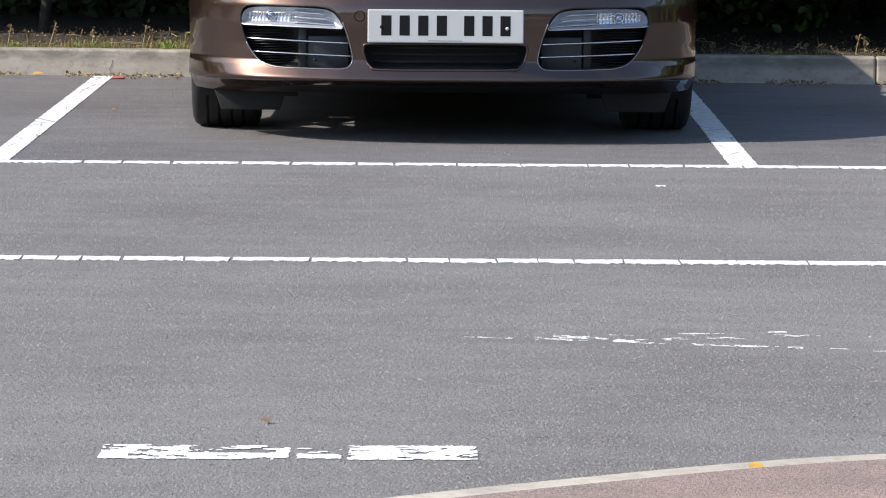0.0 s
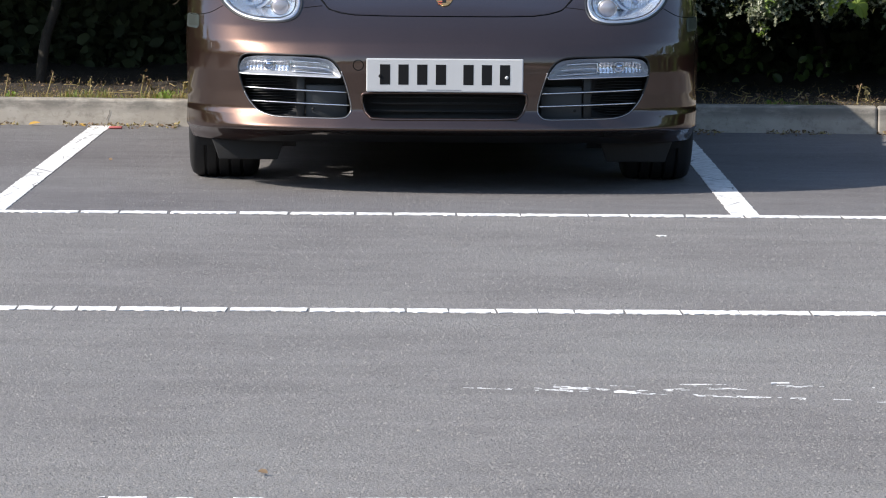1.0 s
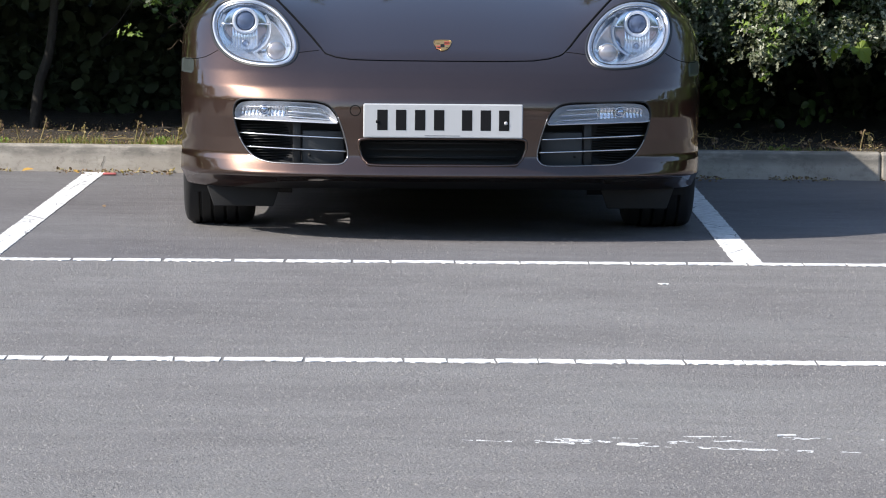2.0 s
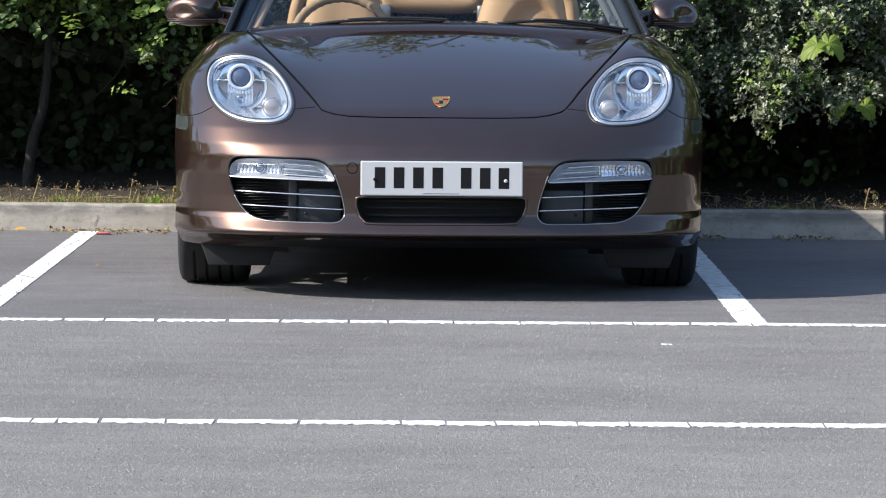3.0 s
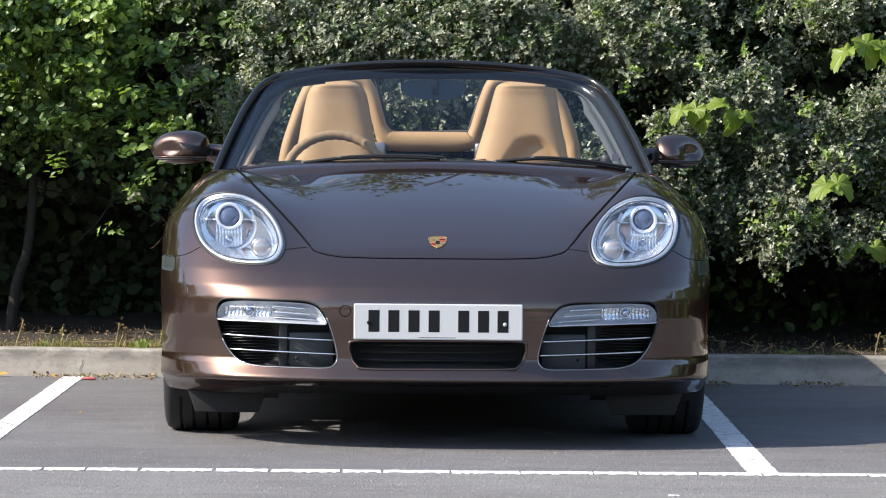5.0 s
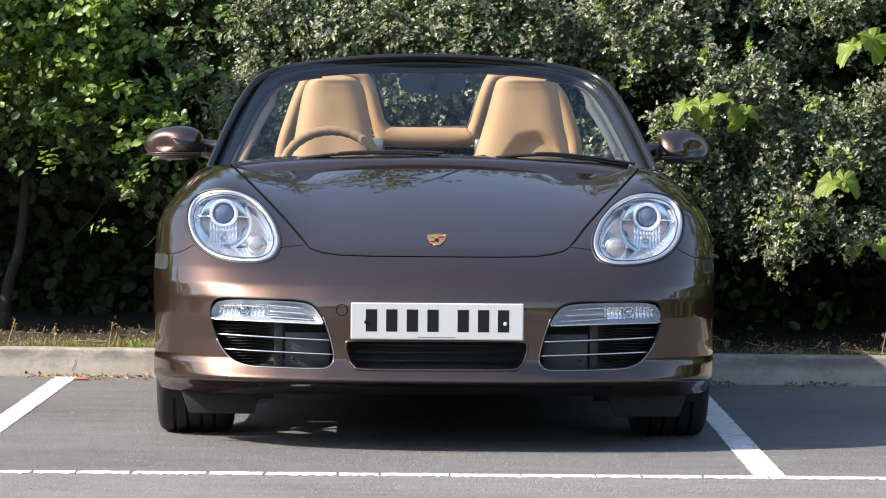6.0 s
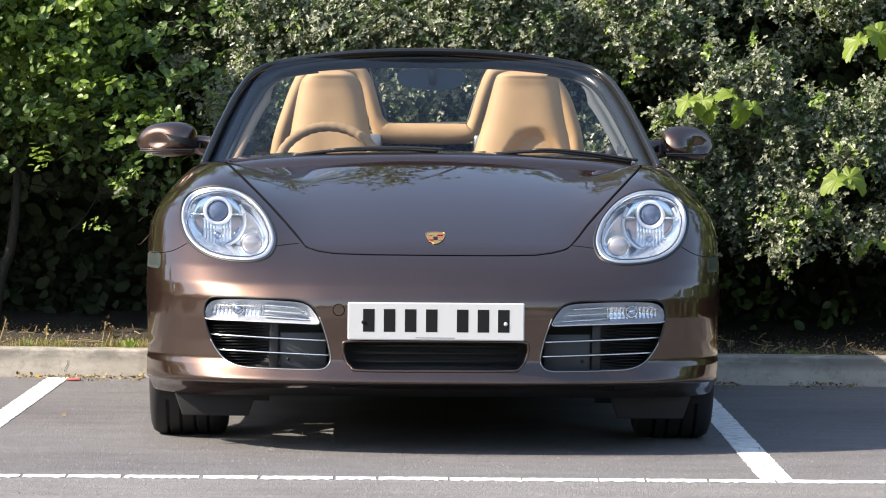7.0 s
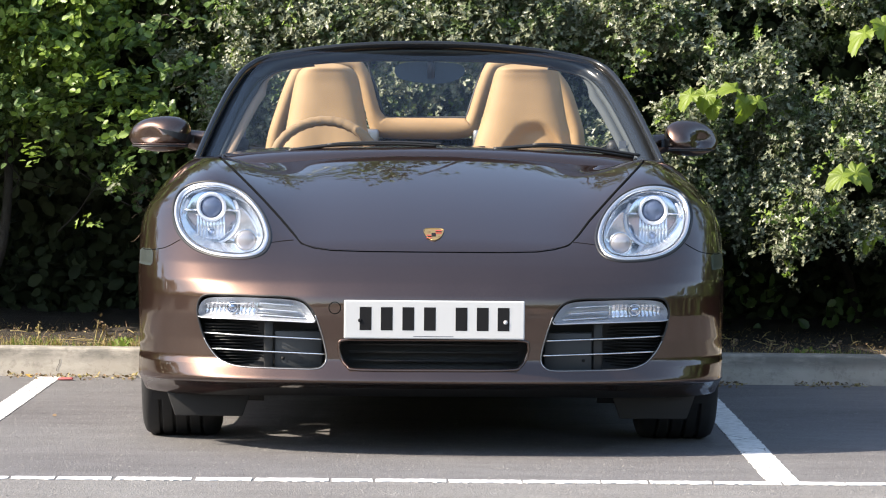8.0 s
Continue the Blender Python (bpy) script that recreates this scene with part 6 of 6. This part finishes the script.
def verge():
    """Dry grass, weeds, twigs and fallen leaves along the kerb."""
    rng = np.random.default_rng(21)
    m = 11000
    x = rng.uniform(-3.2, 3.2, m)
    d = 0.125 + 0.16 * rng.random(m) ** 2.2
    clumpy = np.array([noise.noise((a * 3.1, 2.0, 0)) for a in x])
    h = (0.010 + 0.026 * rng.random(m)) * np.where(clumpy > 0.05, 1.5, 0.9) * np.where(x > 0.9, 0.6, 1.0)
    p = np.c_[x, KERB_AT(x) + d, np.full(m, 0.100)]
    tv, tf = BLADE
    # blades stand up: their tips point to the sky
    yaw = rng.uniform(0, 2 * np.pi, m)
    lean = rng.normal(0, 0.45, (m, 2))
    tip = np.c_[lean, np.ones(m)]
    tip /= np.linalg.norm(tip, axis=1)[:, None]
    side = np.c_[np.cos(yaw), np.sin(yaw), np.zeros(m)]
    nrm = np.cross(side, tip)
    basis = np.stack([side * 0.9, tip, nrm], 1) * h[:, None, None]
    verts = (np.einsum("kc,ncd->nkd", tv, basis) + p[:, None]).reshape(-1, 3)
    k = len(tv)
    faces, slots = [], []
    green = clumpy + rng.normal(0, 0.25, m) > 0.26
    for i in range(m):
        for f in tf:
            faces.append(tuple(a + i * k for a in f))
            slots.append(1 if green[i] else 0)
    tagged(new("dry_grass", mesh_of("dry_grass", verts, faces, [STRAW, GREEN_BLADE], smooth=False, slots=slots)), "short dry grass along the kerb", "grass", kind="stuff")
    # litter of dead leaves and bits
    m = 8500
    x = rng.uniform(-3, 3, m)
    d = 0.13 + 1.1 * rng.random(m) ** 2.0
    p = np.c_[x, KERB_AT(x) + d, 0.108 + 0.02 * d + 0.012 * rng.random(m)]
    small = rng.random(m) < 0.35
    me = scatter("leaf_litter", OVAL, p[small], np.tile((0, 0, 1.0), (small.sum(), 1)), rng.uniform(0.006, 0.013, small.sum()), [DEAD, STRAW], (rng.random(small.sum()) < 0.3).astype(int), 0.5, rng)
    straws = scatter("straw_litter", BLADE, p[~small], np.tile((0, 0, 1.0), ((~small).sum(), 1)), rng.uniform(0.012, 0.034, (~small).sum()), [DEAD, STRAW], (rng.random((~small).sum()) < 0.22).astype(int), 0.3, rng, droop=0.0)
    tagged(new("straw_litter", straws), "dry straw and stalks on the soil", "straw", kind="stuff")
    tagged(new("leaf_litter", me), "dead leaves and twigs on the soil", "leaf litter", kind="stuff")
    # crumbs and leaves in the gutter at the kerb's foot
    m = 2400
    x = rng.uniform(-3, 3, m)
    x = x[[noise.noise((a * 4.5, 7.0, 0.0)) > -0.12 for a in x]]
    m = len(x)
    p = np.c_[x, KERB_AT(x) - 0.010 - 0.22 * rng.random(m) ** 3.2, 0.004 + 0.006 * rng.random(m)]
    me = scatter("gutter_litter", OVAL, p, np.tile((0, 0, 1.0), (m, 1)), rng.uniform(0.005, 0.020, m), [DEAD, STRAW], (rng.random(m) < 0.3).astype(int), 0.4, rng)
    tagged(new("gutter_litter", me), "dead leaf crumbs in the gutter", "leaf litter", kind="stuff")
    # thin dead twigs lying on the soil
    for i in range(60):
        x = rng.uniform(-2.2, 2.2)
        y = KERB_AT(x) + rng.uniform(0.16, 0.8)
        a, l = rng.uniform(0, 3.14), rng.uniform(0.03, 0.14)
        z = 0.118 + 0.02 * (y - KERB_AT(x))
        pts = [(x, y, z), (x + l * 0.5 * math.cos(a), y + l * 0.3 * math.sin(a), z + rng.uniform(0.0, 0.02)), (x + l * math.cos(a), y + l * 0.6 * math.sin(a), z + rng.uniform(0.0, 0.03))]
        tw = thing("dead_twig", "thin pale dead twig on the soil", "twig", group="dead twigs behind the kerb")
        v, f = sweep(spline(pts, 3), 0.0018, 0.0018, 5)
        child("stick", mesh_of("stick", v, f, STRAW), tw)
    # taller dry stalks
    for x, h, b in ((-1.83, 0.10, 0.01), (-1.66, 0.11, 0.02), (-1.74, 0.075, -0.01), (-1.47, 0.085, 0.0), (-1.27, 0.10, 0.01), (-1.26, 0.085, 0.02), (-1.19, 0.06, -0.02), (-1.10, 0.07, 0.01), (-1.04, 0.085, 0.0), (1.10, 0.06, 0.0), (1.22, 0.045, 0.01), (1.28, 0.04, 0.01), (1.50, 0.05, -0.01), (1.69, 0.09, 0.01), (1.76, 0.085, -0.02), (1.90, 0.12, 0.01), (1.97, 0.15, -0.01)):
        y = KERB_AT(x) + rng.uniform(0.16, 0.26)
        st = thing("dry_stalk", "dry brown weed stalk behind the kerb", "weed", group="dry stalks behind the kerb")
        v, f = sweep(spline([(x, y, 0.09), (x + b, y, 0.10 + h * 0.5), (x + b * 1.8, y - 0.01, 0.10 + h)], 4), 0.0028, 0.0028, 5)
        child("stem", mesh_of("stem", v, f, STRAW), st)
        m = 12
        p = np.array([x + b * 1.5, y, 0.10 + h * 0.8]) + rng.normal(0, 1, (m, 3)) * (0.004, 0.004, h * 0.14)
        child("seed_head", scatter("seed_head", OVAL, p, np.tile((0, -0.5, 0.5), (m, 1)), rng.uniform(0.008, 0.018, m), [DEAD if rng.random() < 0.6 else STRAW], np.zeros(m), 0.8, rng), st)
    for x, n, size in ((-1.15, 34, 0.038), (1.36, 12, 0.035), (-1.80, 14, 0.03)):
        w = thing("weed", "small fresh green weed at the kerb", "weed", group="green weeds at the kerb")
        p = np.c_[x + rng.normal(0, 0.018, n), KERB_AT(x) + 0.17 + rng.normal(0, 0.015, n), np.full(n, 0.105)]
        out = np.c_[rng.normal(0, 0.5, n), -0.4 + rng.normal(0, 0.3, n), np.full(n, 0.6)]
        child("leaves", scatter("leaves", OVAL, p, out, rng.uniform(0.6, 1.1, n) * size, [GREEN_BLADE], np.zeros(n), 0.5, rng, droop=-1.2), w)
    # two fallen leaves and a red scrap
    for (x, y, z, s), mt, lab in (((-1.66, 3.705, 0.012, 0.050), YELLOW, "yellowed fallen leaf in the gutter"), ((-1.50, 3.700, 0.010, 0.034), YELLOW, "small yellowed leaf in the gutter"), ((0.515, -8.045, 0.066, 0.034), YELLOW, "yellow fallen leaf on the pale kerb"), ((-0.312, -7.11, 0.005, 0.022), DEAD, "brown dead leaf on the asphalt"), ((-1.227, 1.575, 0.007, 0.018), DEAD, "small brown dead leaf in the bay")):
        me = scatter("fallen_leaf", OVAL, np.array([[x, y, z]]), np.array([[0.1, -0.5, 0.8]]), np.array([s]), [mt], np.zeros(1), 0.15, np.random.default_rng(int(abs(x) * 100)))
        tagged(new("fallen_leaf", me), lab, "leaf")
    scrap = part("litter_scrap", box_bm(-1.366, -1.312, 3.500, 3.545, 0.002, 0.010, 0.003), SCRAP_RED, None)
    tagged(scrap, "red scrap of litter in the gutter", "litter")


verge()


# ---- what stands round the car park, seen in the paintwork, and an added backing belt ----
def far_hedge(x0, y0, x1, y1, height, seed):
    rng = np.random.default_rng(seed)
    length = math.hypot(x1 - x0, y1 - y0)
    m = int(length * 150)
    t = rng.random(m)
    z = height * rng.random(m) * (0.75 + 0.25 * np.sin(t * length * 0.9) * np.sin(t * length * 0.37 + seed))
    off = rng.normal(0, 0.6, m)
    d = np.array([x1 - x0, y1 - y0]) / length
    p = np.c_[x0 + (x1 - x0) * t - d[1] * off, y0 + (y1 - y0) * t + d[0] * off, z]
    me = scatter("far_hedge", OVAL, p, np.tile((0.0, 0.3, 0.6), (m, 1)), rng.uniform(0.35, 0.7, m), [LEAF_MID, LEAF_BROAD], (rng.random(m) < 0.4).astype(int), 0.7, rng)
    tagged(new("far_hedge", me), "belt of green shrubs, for reflections and as hedge backing", "shrubs", kind="stuff")


far_hedge(-45, -38, 45, -38, 5.0, 31)
far_hedge(9, -22, 7.5, 4.5, 2.6, 32)
far_hedge(-30, -40, -13.5, 8, 6.0, 33)
# unseen belt added behind the hedge to keep sky out of its gaps
far_hedge(-16, 9.6, 16, 8.4, 2.3, 34)


def grass_verge():
    """A low grass bank before the trees along one side of the car park."""
    verts, faces = [], []
    n = 40
    for i in range(n + 1):
        t = i / n
        x, y = -28.5 + 16.8 * t, -40 + 48 * t
        for d, z in ((0.0, 0.0), (0.05, 0.10), (0.9, 0.16), (2.6, 0.35)):
            verts.append((x - d + 0.12 * math.sin(t * 9), y, z))
    for i in range(n):
        for k in range(3):
            a = i * 4 + k
            faces.append((a, a + 1, a + 5, a + 4))
    turf = Mat("dry_turf")
    turf.set(Base_Color=turf.ramp(turf.noise(7, 5), (0.3, (0.13, 0.15, 0.05)), (0.7, (0.27, 0.25, 0.10))), Roughness=0.95)
    me = mesh_of("grass_verge", verts, faces, turf.m)
    tagged(new("grass_verge", me), "yellow-green grass verge along the car park", "grass", kind="structure")


grass_verge()
